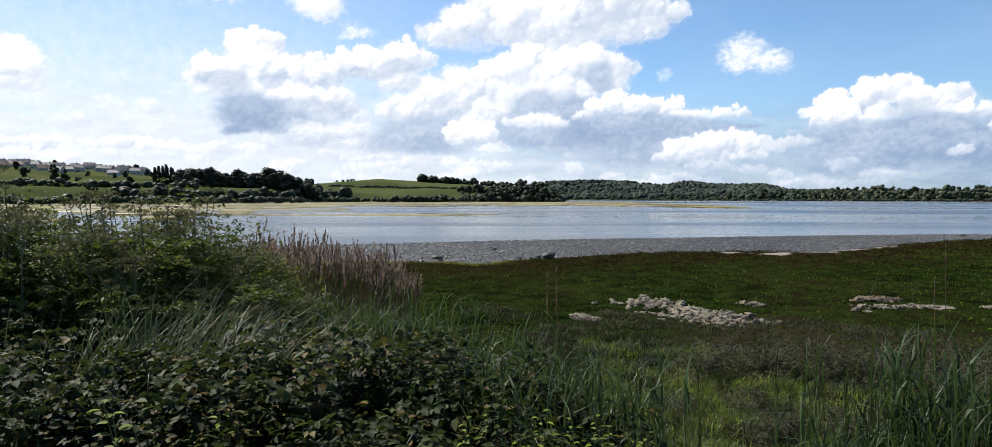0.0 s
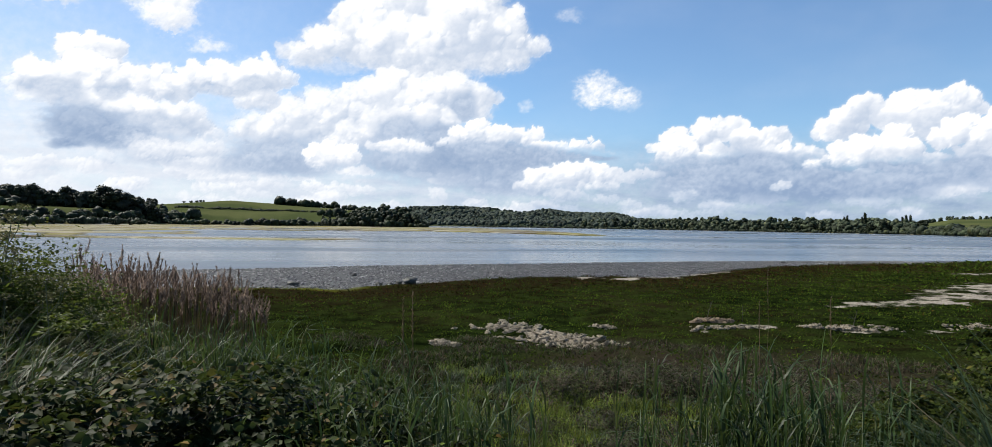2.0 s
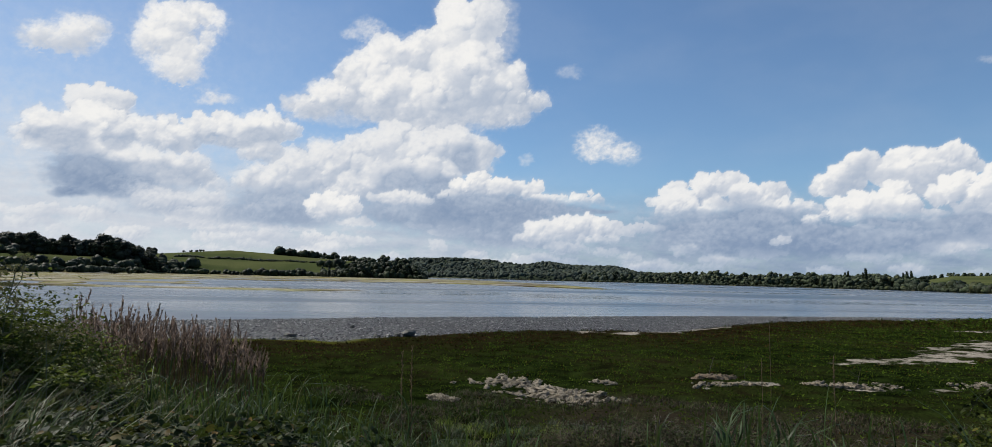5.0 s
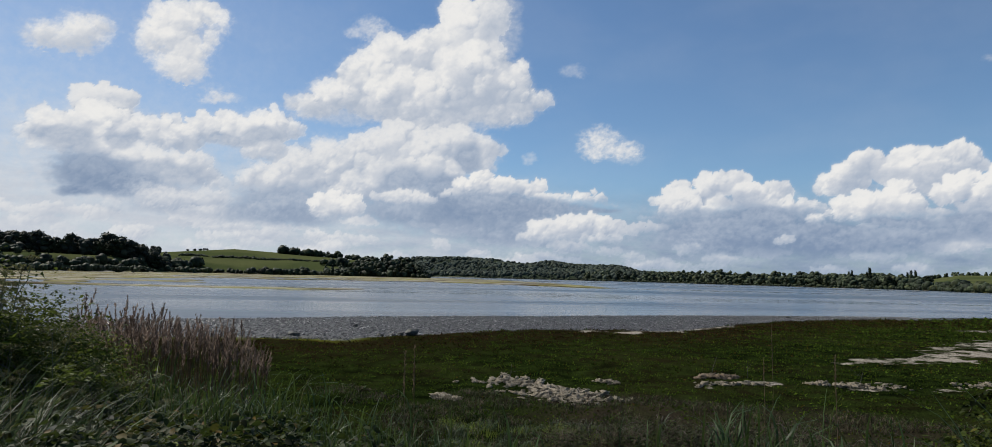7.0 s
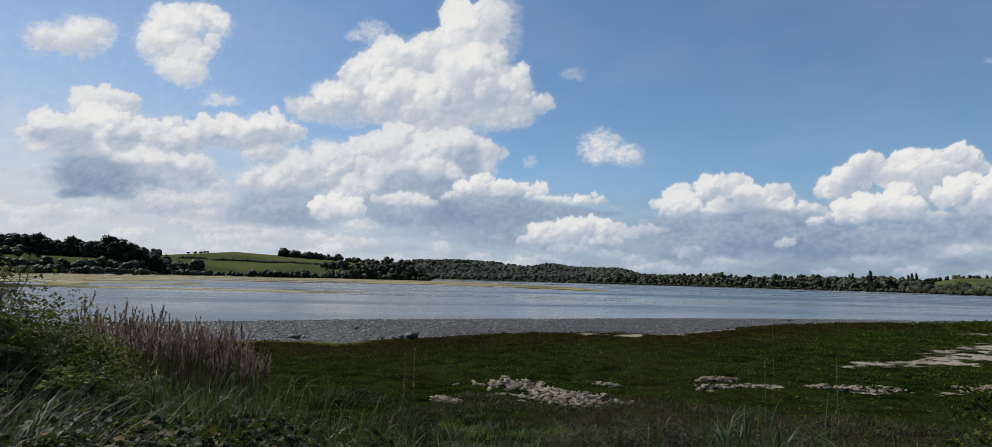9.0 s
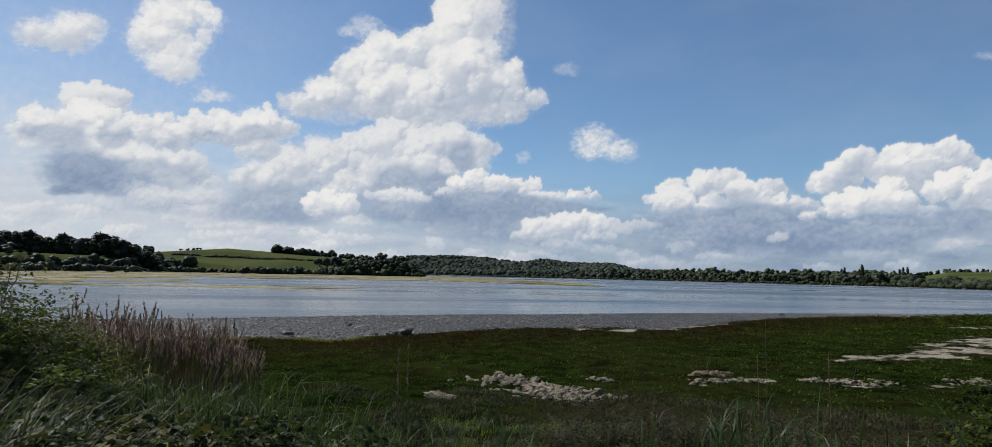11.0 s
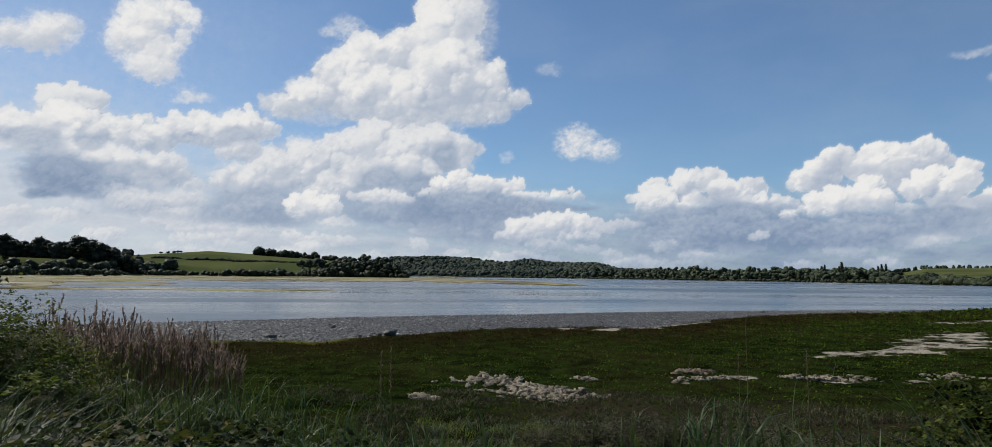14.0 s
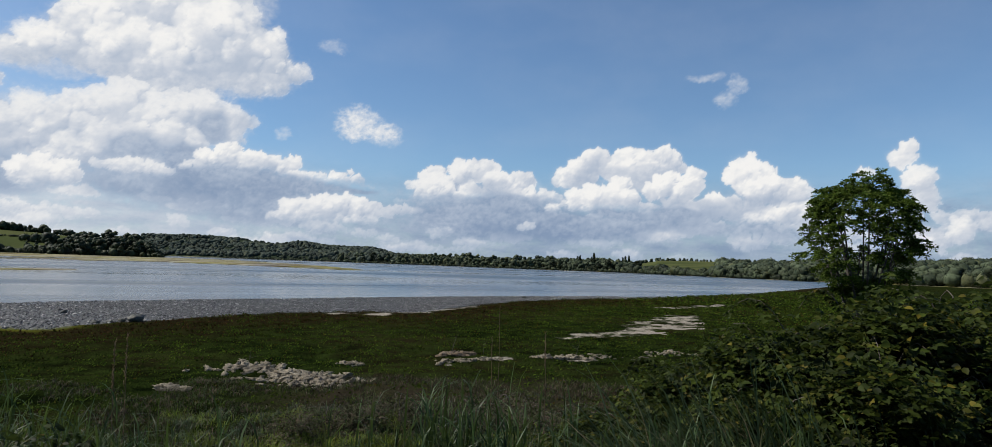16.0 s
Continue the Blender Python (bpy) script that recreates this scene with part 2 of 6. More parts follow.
def blades(geo, p, height, width, lean, way, curl=1.0, twist=None):
    """Grass blades: narrow, tapering, bending over towards a way (radians)."""
    n = len(p)
    height, width, lean, way = (np.broadcast_to(a, (n,)) for a in (height, width, lean, way))
    d = np.stack([np.cos(way), np.sin(way), np.zeros(n)], 1)
    face = way + np.pi / 2 + (0 if twist is None else twist)
    s = np.stack([np.cos(face), np.sin(face), np.zeros(n)], 1)
    vs = []
    for k, wk in ((0.0, 0.7), (0.3, 1.0), (0.6, 0.8), (0.85, 0.42)):
        c = p + np.array([0, 0, 1.0]) * (height * (k - 0.45 * lean * curl * k ** 2.6))[:, None] + d * (height * lean * k ** (1.0 + curl))[:, None]
        vs += [c - s * (width * wk * 0.5)[:, None], c + s * (width * wk * 0.5)[:, None]]
    tip = p + np.array([0, 0, 1.0]) * (height * (1 - 0.45 * lean * curl))[:, None] + d * (height * lean)[:, None]
    v = np.stack(vs + [tip], 1)
    f = np.array([[0, 1, 3], [0, 3, 2], [2, 3, 5], [2, 5, 4], [4, 5, 7], [4, 7, 6], [6, 7, 8]])
    geo.add(v, (np.arange(n)[:, None, None] * 9 + f).reshape(-1, 3))


def tube(geo, pts, radii, sides=6):
    """A round, tapering stem along a line of points."""
    pts = np.asarray(pts, float)
    m = len(pts)
    t = unit(np.gradient(pts, axis=0))
    ref = np.array([0.31, 0.17, 0.93]) if abs(t[0, 2]) < 0.9 else np.array([1.0, 0.1, 0.0])
    a = unit(np.cross(t, ref))
    b = np.cross(t, a)
    ang = np.linspace(0, 2 * np.pi, sides, endpoint=False)
    r = np.broadcast_to(np.asarray(radii, float), (m,))
    v = pts[:, None, :] + r[:, None, None] * (np.cos(ang)[None, :, None] * a[:, None, :] + np.sin(ang)[None, :, None] * b[:, None, :])
    i, j = np.meshgrid(np.arange(m - 1), np.arange(sides), indexing="ij")
    q = (i * sides + j).ravel(), (i * sides + (j + 1) % sides).ravel(), ((i + 1) * sides + (j + 1) % sides).ravel(), ((i + 1) * sides + j).ravel()
    f = np.concatenate([np.stack([q[0], q[1], q[2]], 1), np.stack([q[0], q[2], q[3]], 1)])
    geo.add(v, f)


def lump(bm_radius, seed, squash=(1, 1, 1), rough=0.25, detail=1.6, sub=2):
    """An uneven rounded body, as arrays of corners and triangles."""
    bm = bmesh.new()
    bmesh.ops.create_icosphere(bm, subdivisions=sub, radius=1.0)
    for v in bm.verts:
        k = 1 + rough * noise.fractal(v.co * detail + Vector((seed * 7.1, seed * 3.3, 0)), 0.8, 2.0, 3)
        v.co = Vector((v.co.x * squash[0], v.co.y * squash[1], v.co.z * squash[2])) * k * bm_radius
    vv = np.array([v.co[:] for v in bm.verts])
    ff = np.array([[v.index for v in f.verts] for f in bm.faces])
    bm.free()
    return vv, ff


def thing(name, x, y, z, label, category, group="", turn=0.0, kind=""):
    e = new(name)
    e.matrix_world = pose(x, y, z, 0, 0, turn)
    return tagged(e, label, category, group, kind)


def rng(seed):
    return np.random.default_rng(seed)


TABLES = {}


def lattice(x, y, seed):
    """Gradient noise in the plane, about -0.7 to 0.7."""
    if seed not in TABLES:
        ang = rng(seed).uniform(0, 2 * np.pi, (256, 256))
        TABLES[seed] = np.cos(ang), np.sin(ang)
    gx, gy = TABLES[seed]
    xi, yi = np.floor(x).astype(int), np.floor(y).astype(int)
    xf, yf = x - xi, y - yi
    u, w = xf * xf * xf * (xf * (xf * 6 - 15) + 10), yf * yf * yf * (yf * (yf * 6 - 15) + 10)

    def corner(i, j):
        a, b = (xi + i) % 256, (yi + j) % 256
        return gx[a, b] * (xf - i) + gy[a, b] * (yf - j)
    return (corner(0, 0) * (1 - u) + corner(1, 0) * u) * (1 - w) + (corner(0, 1) * (1 - u) + corner(1, 1) * u) * w


def fbm(x, y, seed, octaves=5, gain=0.5, billow=False):
    total, amp, norm, k = 0.0, 1.0, 0.0, 1.0
    for o in range(octaves):
        t = 0.5 + 1.1 * o
        n = lattice((x * math.cos(t) - y * math.sin(t)) * k + 17.3 * o, (x * math.sin(t) + y * math.cos(t)) * k + 5.9 * o, seed + o)
        total = total + amp * ((1 - 2.4 * np.abs(n)) if billow else 1.5 * n)
        norm += amp
        amp *= gain
        k *= 2.07
    return total / norm


def smooth(a, b, x):
    t = np.clip((x - a) / (b - a), 0, 1)
    return t * t * (3 - 2 * t)


# ---- ground ----
# by bearing in degrees: where the far shore lies, a lower shelf and the crest of the hills (distance, height)
HILL_AZ = np.array([4.2, 6.0, 7.9, 11.2, 13.9, 15.8, 18.2, 21.9, 23.5, 26, 44, 46, 50.4, 54, 57, 66, 70, 110])
HILL_EL = np.array([1.25, 1.42, 1.45, 1.38, 1.08, 1.30, 1.14, 1.0, 0.55, 0.50, 0.55, 0.86, 0.92, 0.94, 0.98, 1.1, 1.3, 1.5])
FAR_AZ = np.array([-60, -37, -29, -24, -15, -10, -4, 0, 4, 6.0, 6.05, 8, 14, 18, 24, 34, 43, 46, 51, 57, 70, 110])
FAR_SHORE = np.array([400, 420, 440, 450, 600, 630, 640, 620, 600, 605, 1750, 1700, 1500, 1450, 1350, 1080, 880, 760, 620, 520, 450, 400])
FAR_SHELF = np.array([12, 12, 11, 12, 13, 10, 12, 12, 8, 0.4, 6, 8, 10, 10, 10, 6, 5, 6, 6, 5, 6, 8])
FAR_CREST_R = np.array([1150, 1150, 1150, 1000, 950, 950, 950, 900, 800, 700, 2600, 2600, 2600, 2600, 2600, 2600, 2400, 1700, 1700, 1700, 1600, 1600])
FAR_CREST_Z = np.array([52, 50, 43, 24, 24, 31, 26, 20, 10, 0.4, 66, 72, 62, 62, 46, 42, 42, 34, 34, 42, 46, 50])
WATER_EDGE = np.array([(-120, 10), (-80, 26), (-40, 40), (-10, 50), (0, 54.5), (19.5, 59.5), (41.5, 64), (72, 65.5), (110, 80), (191, 120), (420, 230)]).T
MARSH_EDGE = np.array([(-120, 6), (-80, 20), (-30, 32), (-6, 35.5), (-1, 34), (3, 37), (8.5, 40.7), (14, 42), (20, 40.7), (24, 44.5), (30, 48.5), (38.5, 53.8), (56, 57.8), (102, 74.5), (190, 119), (420, 229)]).T


def capsule(x, y, pts, widths):
    """How far inside (minus) or outside a strip along a line each place lies."""
    best = np.full(np.shape(x), 1e9)
    for (x0, y0), (x1, y1), w0, w1 in zip(pts[:-1], pts[1:], widths[:-1], widths[1:]):
        dx, dy = x1 - x0, y1 - y0
        t = np.clip(((x - x0) * dx + (y - y0) * dy) / (dx * dx + dy * dy), 0, 1)
        best = np.minimum(best, np.hypot(x - x0 - t * dx, y - y0 - t * dy) - (w0 + (w1 - w0) * t))
    return best


def ground(x, y):
    """Height and the shares of each kind of ground: marsh, shingle, crust, field, mud, wood."""
    x, y = np.asarray(x, float), np.asarray(y, float)
    r, az = np.hypot(x, y), np.degrees(np.arctan2(x, y))
    wob = fbm(x * 0.12, y * 0.12, 3, 4) * 3.0
    ye, ym = np.interp(x, *WATER_EDGE), np.interp(x, *MARSH_EDGE)
    ye = ye + fbm(x * 0.08, y * 0.02, 5, 3) * 2.0
    ym = ym + fbm(x * 0.25, y * 0.12, 6, 4) * 1.6
    drop_at = 1.6 + 1.8 * smooth(1.0, -3.0, x)
    bank = 0.12 + 1.68 * (1 - smooth(0.0, 7.2, y - 0.06 * x - drop_at))
    bank = bank + 0.10 * fbm(x * 0.5, y * 0.5, 8, 3) * smooth(1.0, 3.0, y)
    marsh_z = bank + 0.09 * fbm(x * 0.9, y * 0.9, 9, 5, 0.65) + 0.03
    beach = smooth(-0.8, 0.8, y - ym)
    wet = np.clip((y - ym) / np.maximum(ye - ym, 0.5), 0, 1)
    z = marsh_z * (1 - beach) + beach * (0.10 - 0.10 * wet + 0.025 * fbm(x * 1.3, y * 1.3, 10, 3))
    out = np.clip((y - ye), 0, 40)
    z = np.where(y > ye, z - 0.02 * out, z)
    # far shores
    s = np.interp(az, FAR_AZ, FAR_SHORE) * (1 + 0.01 * fbm(az * 0.9, r * 0.0 + 1.0, 12, 3))
    rc, zc, zs = np.interp(az, FAR_AZ, FAR_CREST_R), np.interp(az, FAR_AZ, FAR_CREST_Z), np.interp(az, FAR_AZ, FAR_SHELF)
    rs = s + 60 + 0.06 * s
    zc = np.where(az > 6.02, EYE + rc * np.tan(np.radians(np.interp(az, HILL_AZ, HILL_EL))), zc)
    land = 0.25 + (zs - 0.25) * smooth(s + 12, rs, r) + (zc - zs) * smooth(rs, rc, r) ** 0.8
    land = land + fbm(x * 0.004, y * 0.004, 14, 4) * 2.5 * smooth(rs, rs + 400, r)
    # the headland ends; behind it lies more water, then the far hills
    lee = smooth(-3.0, 0.5, az) * (az < 6.02) * smooth(rc + 60, rc + 160, r)
    land = land * (1 - lee) - 0.6 * lee
    z2 = EYE + 2600 * np.tan(np.radians(np.interp(az, HILL_AZ, HILL_EL)))
    behind = (az > -3.0) & (az < 6.7) & (r > 1500)
    land = np.where(behind, np.maximum(land, 0.3 + (z2 - 0.3) * smooth(1800, 2600, r) * smooth(-2.5, 2.5, az)), land)
    ahead = (az > -75) & (az < 115) & (r > 120)
    far = np.where(ahead, smooth(s - 3, s + 3, r), 0.0)
    z = z * (1 - far) + land * far
    # low banks of mud and weed in the bay
    spit = capsule(x, y, [(30, 600), (58, 560), (74, 335), (88, 252)], [85, 62, 36, 8.0]) + wob * 1.4
    bar_a = capsule(x, y, [(-150, 205), (-100, 194), (-62, 200), (-44, 190)], [18, 14, 11, 4.0]) + wob
    bar_b = capsule(x, y, [(-70, 150), (-34, 143), (-12, 141), (-1, 147)], [4, 5.0, 6.0, 2.0]) + wob * 0.5
    stripes = fbm(az * 0.15 + 3.0, r * 0.014, 24, 4)
    flat = np.where((az > -48) & (az < 6.0), (s - 290 - r) / 60.0 - 4.5 * stripes, 9.0)
    mud = np.maximum(np.maximum(smooth(3, -3, spit), smooth(2, -2, bar_a)), np.maximum(smooth(1.5, -1.5, bar_b), smooth(0.6, -0.6, flat) * smooth(500, 420, s - r) * (r < s + 10))) * (y > 100)
    z = np.where(mud > 0.02, np.maximum(z, -0.15 + (0.32 + 0.6 * smooth(3, -12, spit)) * mud), z)
    fieldness = far * smooth(s + 14, s + 40, r)
    wood = fieldness * np.where(((az > 6.02) & (az < 44)) | behind, 1.0, 0.0)
    near_land = (y < ym + 1)
    marsh = np.where(near_land, smooth(6.0, 11.0, y - 0.06 * x), 0) * (1 - beach) * (1 - far)
    shingle = beach * (1 - far) * (1 - mud) * smooth(14, 4, y - ye)
    crust_f = np.minimum.reduce([capsule(x, y, [(4.4, 20.6), (6.0, 18.2), (6.4, 17.4)], [0.25, 0.35, 0.2]), capsule(x, y, [(19.8, 24.9), (26, 26.2), (31, 29.0), (39, 34.8)], [0.4, 1.3, 2.2, 1.3]),
                                 capsule(x, y, [(11.2, 19.8), (13.4, 20.2)], [0.2, 0.3]), capsule(x, y, [(15.2, 19.3), (18.0, 18.6)], [0.3, 0.4]), capsule(x, y, [(21, 18.7), (22.6, 18.7)], [0.2, 0.3]),
                                 capsule(x, y, [(46, 43), (58, 46)], [1.0, 1.2]), capsule(x, y, [(11.5, 42.0), (15.5, 39.6), (20, 41.0), (27, 45.5)], [0.6, 0.9, 0.9, 0.6]), capsule(x, y, [(1.5, 36.6), (5.5, 38.3)], [0.4, 0.3]), capsule(x, y, [(22, 46.5), (33, 51)], [0.5, 0.6])])
    crust = (0.62 + 0.38 * smooth(-0.12, 0.12, fbm(x * 0.5, y * 0.8, 22, 5))) * smooth(0.5, -0.4, crust_f + fbm(x * 0.7, y * 0.7, 21, 4) * 1.5) * (1 - far)
    brown = smooth(13.0, 2.0, ym - y + wob) * marsh
    algae = smooth(1.6, 0.4, np.abs(ym - y - 0.4)) * smooth(4, -2, x) * (y > 20) * (1 - far)
    heath = smooth(8, 11, np.hypot(x, y)) * smooth(20.5, 18.0, np.hypot(x, y) + wob * 0.4) * smooth(10, 20, az)
    return z, marsh, shingle, crust, fieldness, np.maximum(mud, far * (1 - fieldness)), wood, brown, algae, heath


def gz(x, y):
    return float(ground(np.array([x]), np.array([y]))[0][0])


ring = np.concatenate([np.arange(0.4, 15, 0.28), np.arange(15, 72, 0.42), np.geomspace(72, 4600, 170)])
bearing = np.radians(np.concatenate([np.arange(-180, -48, 4.0), np.arange(-48, 78, 0.25), np.arange(78, 180, 4.0)]))
RR, BB = np.meshgrid(ring, bearing, indexing="ij")
GX, GY = RR * np.sin(BB), RR * np.cos(BB)
gzv, marsh_w, shingle_w, crust_w, field_w, mud_w, wood_w, brown_w, algae_w, heath_w = ground(GX, GY)
nr, nb = RR.shape
gi, gj = np.meshgrid(np.arange(nr - 1), np.arange(nb), indexing="ij")
ga, gb, gc, gd = (gi * nb + gj).ravel(), (gi * nb + (gj + 1) % nb).ravel(), ((gi + 1) * nb + (gj + 1) % nb).ravel(), ((gi + 1) * nb + gj).ravel()
geo = Geo()
geo.add(np.concatenate([np.stack([GX, GY, gzv], -1).reshape(-1, 3), [[0, 0, gzv[0].mean()]]]),
        np.concatenate([np.stack([ga, gc, gb], 1), np.stack([ga, gd, gc], 1), np.stack([np.full(nb, nr * nb), np.arange(nb), (np.arange(nb) + 1) % nb], 1)]))

n = Nodes("ground")
za, zb, zc_ = n.split(n.attr("cover")), n.split(n.attr("cover_far")), n.split(n.attr("cover_marsh"))
co = n.obj()
fine, mid, wide = n.noise(9.0, 6.0, 0.7, co), n.noise(1.1, 5.0, 0.65, co), n.noise(0.12, 4.0, 0.6, co)
# soil darker than earth, with the shade of gaps under plants in its colour
shaded_soil = n.mix(n.ramp(fine, (0.35, 0.0), (0.65, 1.0)), (0.010, 0.013, 0.006), (0.042, 0.05, 0.017))
moss = n.mix(n.ramp(mid, (0.38, 0.0), (0.62, 1.0)), (0.011, 0.021, 0.006), (0.056, 0.092, 0.021))
moss = n.mix(n.ramp(wide, (0.45, 0.0), (0.62, 1.0)), moss, n.mix(n.ramp(mid, (0.4, 0.0), (0.6, 1.0)), (0.05, 0.045, 0.02), (0.07, 0.10, 0.026)))
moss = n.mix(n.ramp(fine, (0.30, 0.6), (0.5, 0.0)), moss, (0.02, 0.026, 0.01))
moss = n.mix(n.math("MULTIPLY", zc_[0], n.ramp(mid, (0.3, 1.0), (0.75, 0.3))), moss, n.mix(fine, (0.03, 0.022, 0.012), (0.08, 0.055, 0.03)))
moss = n.mix(n.math("MULTIPLY", zc_[2], n.ramp(mid, (0.3, 0.9), (0.7, 0.45))), moss, n.mix(fine, (0.055, 0.045, 0.032), (0.15, 0.125, 0.09)))
col = n.mix(za[0], shaded_soil, moss)
vor = n.t.nodes.new("ShaderNodeTexVoronoi")
vor.inputs["Scale"].default_value = 13.0
n.put(vor.inputs["Vector"], co)
stone_c = n.mix(n.split(vor.outputs["Color"])[0], (0.012, 0.011, 0.010), (0.22, 0.21, 0.195))
shing = n.mix(n.ramp(mid, (0.35, 0.0), (0.7, 0.7)), stone_c, (0.055, 0.05, 0.042))
weedy = n.math("MULTIPLY", za[1], n.ramp(n.noise(0.35, 5.0, 0.7, n.obj(0.35, 1.6, 1.0)), (0.56, 0.0), (0.64, 0.7)))
col = n.mix(za[1], col, shing)
col = n.mix(weedy, col, (0.075, 0.08, 0.03))
col = n.mix(n.math("MULTIPLY", zc_[1], n.ramp(mid, (0.35, 0.0), (0.55, 1.0))), col, (0.24, 0.26, 0.04))
# bank and marsh scaled near black to deepen the shade between plants; shingle less
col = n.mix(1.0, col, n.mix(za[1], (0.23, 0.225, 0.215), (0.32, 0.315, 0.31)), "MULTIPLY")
edge = n.math("ADD", n.math("MULTIPLY", za[2], 0.36), n.noise(0.9, 9.0, 0.8, n.obj()))
crust_c = n.mix(n.ramp(fine, (0.35, 0.0), (0.65, 1.0)), (0.13, 0.11, 0.085), (0.31, 0.285, 0.245))
col = n.mix(n.math("MULTIPLY", n.ramp(edge, (0.74, 0.0), (0.86, 1.0)), n.ramp(za[2], (0.0, 0.0), (0.25, 1.0))), col, crust_c)
far_noise = n.noise(0.011, 3.0, 0.5, co)
field_c = n.mix(n.ramp(far_noise, (0.42, 0.0), (0.55, 1.0)), (0.042, 0.053, 0.022), (0.062, 0.070, 0.030))
field_c = n.mix(0.4, field_c, n.mix(n.noise(0.2, 4.0, 0.6, n.obj(1.0, 0.15, 1.0)), (0.7, 0.75, 0.6), (1.25, 1.2, 1.2)), "MULTIPLY")
col = n.mix(zb[0], col, field_c)
mud_c = n.mix(n.ramp(n.noise(0.05, 7.0, 0.75, n.obj(0.4, 1.0, 1.0)), (0.44, 0.0), (0.58, 1.0)), (0.055, 0.042, 0.026), (0.20, 0.19, 0.065))
mud_c = n.mix(n.ramp(n.noise(0.05, 5.0, 0.7, n.obj(0.4, 1.3, 1.0)), (0.48, 0.0), (0.58, 0.8)), mud_c, (0.25, 0.23, 0.185))
col = n.mix(zb[1], col, mud_c)
col = n.mix(zb[2], col, n.mix(n.noise(0.03, 5.0, 0.7, co), (0.012, 0.017, 0.012), (0.03, 0.04, 0.024)))
wet = n.math("MULTIPLY", zb[1], n.ramp(n.noise(0.06, 5.0, 0.7, n.obj(0.35, 1.2, 1.0)), (0.40, 0.75), (0.50, 0.0)))
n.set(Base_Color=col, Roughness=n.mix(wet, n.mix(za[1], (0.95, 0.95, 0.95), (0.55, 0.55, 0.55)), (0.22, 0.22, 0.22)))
n.put(n.bsdf.inputs["Specular IOR Level"], n.mix(wet, n.mix(za[1], (0.0, 0.0, 0.0), (0.35, 0.35, 0.35)), (0.5, 0.5, 0.5)))
n.bump(n.math("ADD", fine, n.math("MULTIPLY", vor.outputs["Distance"], -1.0)), 0.8, 0.05)
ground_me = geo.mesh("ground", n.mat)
for name, layers in (("cover", (marsh_w, shingle_w, crust_w)), ("cover_far", (field_w, mud_w, wood_w)), ("cover_marsh", (brown_w, algae_w, heath_w))):
    at = ground_me.color_attributes.new(name, "FLOAT_COLOR", "POINT")
    rgba = np.ones((nr * nb + 1, 4), np.float32)
    for k, layer in enumerate(layers):
        rgba[:-1, k] = layer.ravel()
        rgba[-1, k] = 0
    at.data.foreach_set("color", rgba.ravel())
tagged(new("ground", ground_me), "estuary shore with grassy bank, salt marsh, shingle and far hills", "ground", kind="structure")

# ---- water ----
geo = Geo()
wr = np.concatenate([np.linspace(20, 100, 10), np.geomspace(120, 3800, 14)])
wb = np.radians(np.linspace(-100, 125, 60))
WR, WB = np.meshgrid(wr, wb, indexing="ij")
k, m = WR.shape
ii, jj = np.meshgrid(np.arange(k - 1), np.arange(m - 1), indexing="ij")
a, b, c, d = (ii * m + jj).ravel(), (ii * m + jj + 1).ravel(), ((ii + 1) * m + jj + 1).ravel(), ((ii + 1) * m + jj).ravel()
geo.add(np.stack([WR * np.sin(WB), WR * np.cos(WB), np.zeros_like(WR)], -1), np.concatenate([np.stack([a, c, b], 1), np.stack([a, d, c], 1)]))
n = Nodes("water")
streak = n.noise(0.03, 6.0, 0.65, n.obj(0.10, 1.0, 1.0))
calm_w = n.ramp(n.noise(0.012, 5.0, 0.6, n.obj(0.18, 1.0, 1.0)), (0.46, 0.0), (0.58, 1.0))
n.set(Base_Color=n.mix(n.ramp(streak, (0.42, 0.0), (0.6, 1.0)), (0.025, 0.04, 0.055), (0.05, 0.065, 0.08)), Roughness=n.mix(calm_w, (0.33, 0.33, 0.33), (0.06, 0.06, 0.06)), IOR=1.33)
ripple = n.math("ADD", n.noise(1.6, 4.0, 0.6, n.obj(0.7, 1.0, 1.0)), n.math("MULTIPLY", n.noise(0.25, 3.0, 0.5, n.obj(0.5, 1.0, 1.0)), 2.0))
n.bump(n.math("MULTIPLY", ripple, n.ramp(calm_w, (0.0, 1.0), (1.0, 0.35))), 0.5, 0.08)
tagged(geo.ob("water", n.mat), "calm grey-blue estuary water reflecting the cloudy sky", "water", kind="structure")

# ---- clouds: a far backdrop ----
# the sky is a fine net of bearings and heights in degrees; clouds are laid over one another from the farthest to the nearest
STEP = 0.08
CA, CE = np.meshgrid(np.arange(-58, 90, STEP), np.arange(-0.6, 27.5, STEP), indexing="xy")
wa = CA + 0.50 * fbm(CA * 0.35, CE * 0.5, 40, 4) + 0.20 * fbm(CA * 1.3, CE * 1.8, 44, 4)
we = CE + 0.36 * fbm(CA * 0.35, CE * 0.5, 50, 4) + 0.17 * fbm(CA * 1.3, CE * 1.8, 54, 4)
fine_f = fbm(CA * 1.9, CE * 2.6, 60, 5, 0.6)
thread = fbm(CA * 4.5, CE * 5.5, 64, 4, 0.6)
broad = fbm(CA * 0.30, CE * 0.5, 69, 4)
tone_all, cover_all = np.full(CA.shape, 0.7), np.zeros(CA.shape)
gc_ = rng(71)


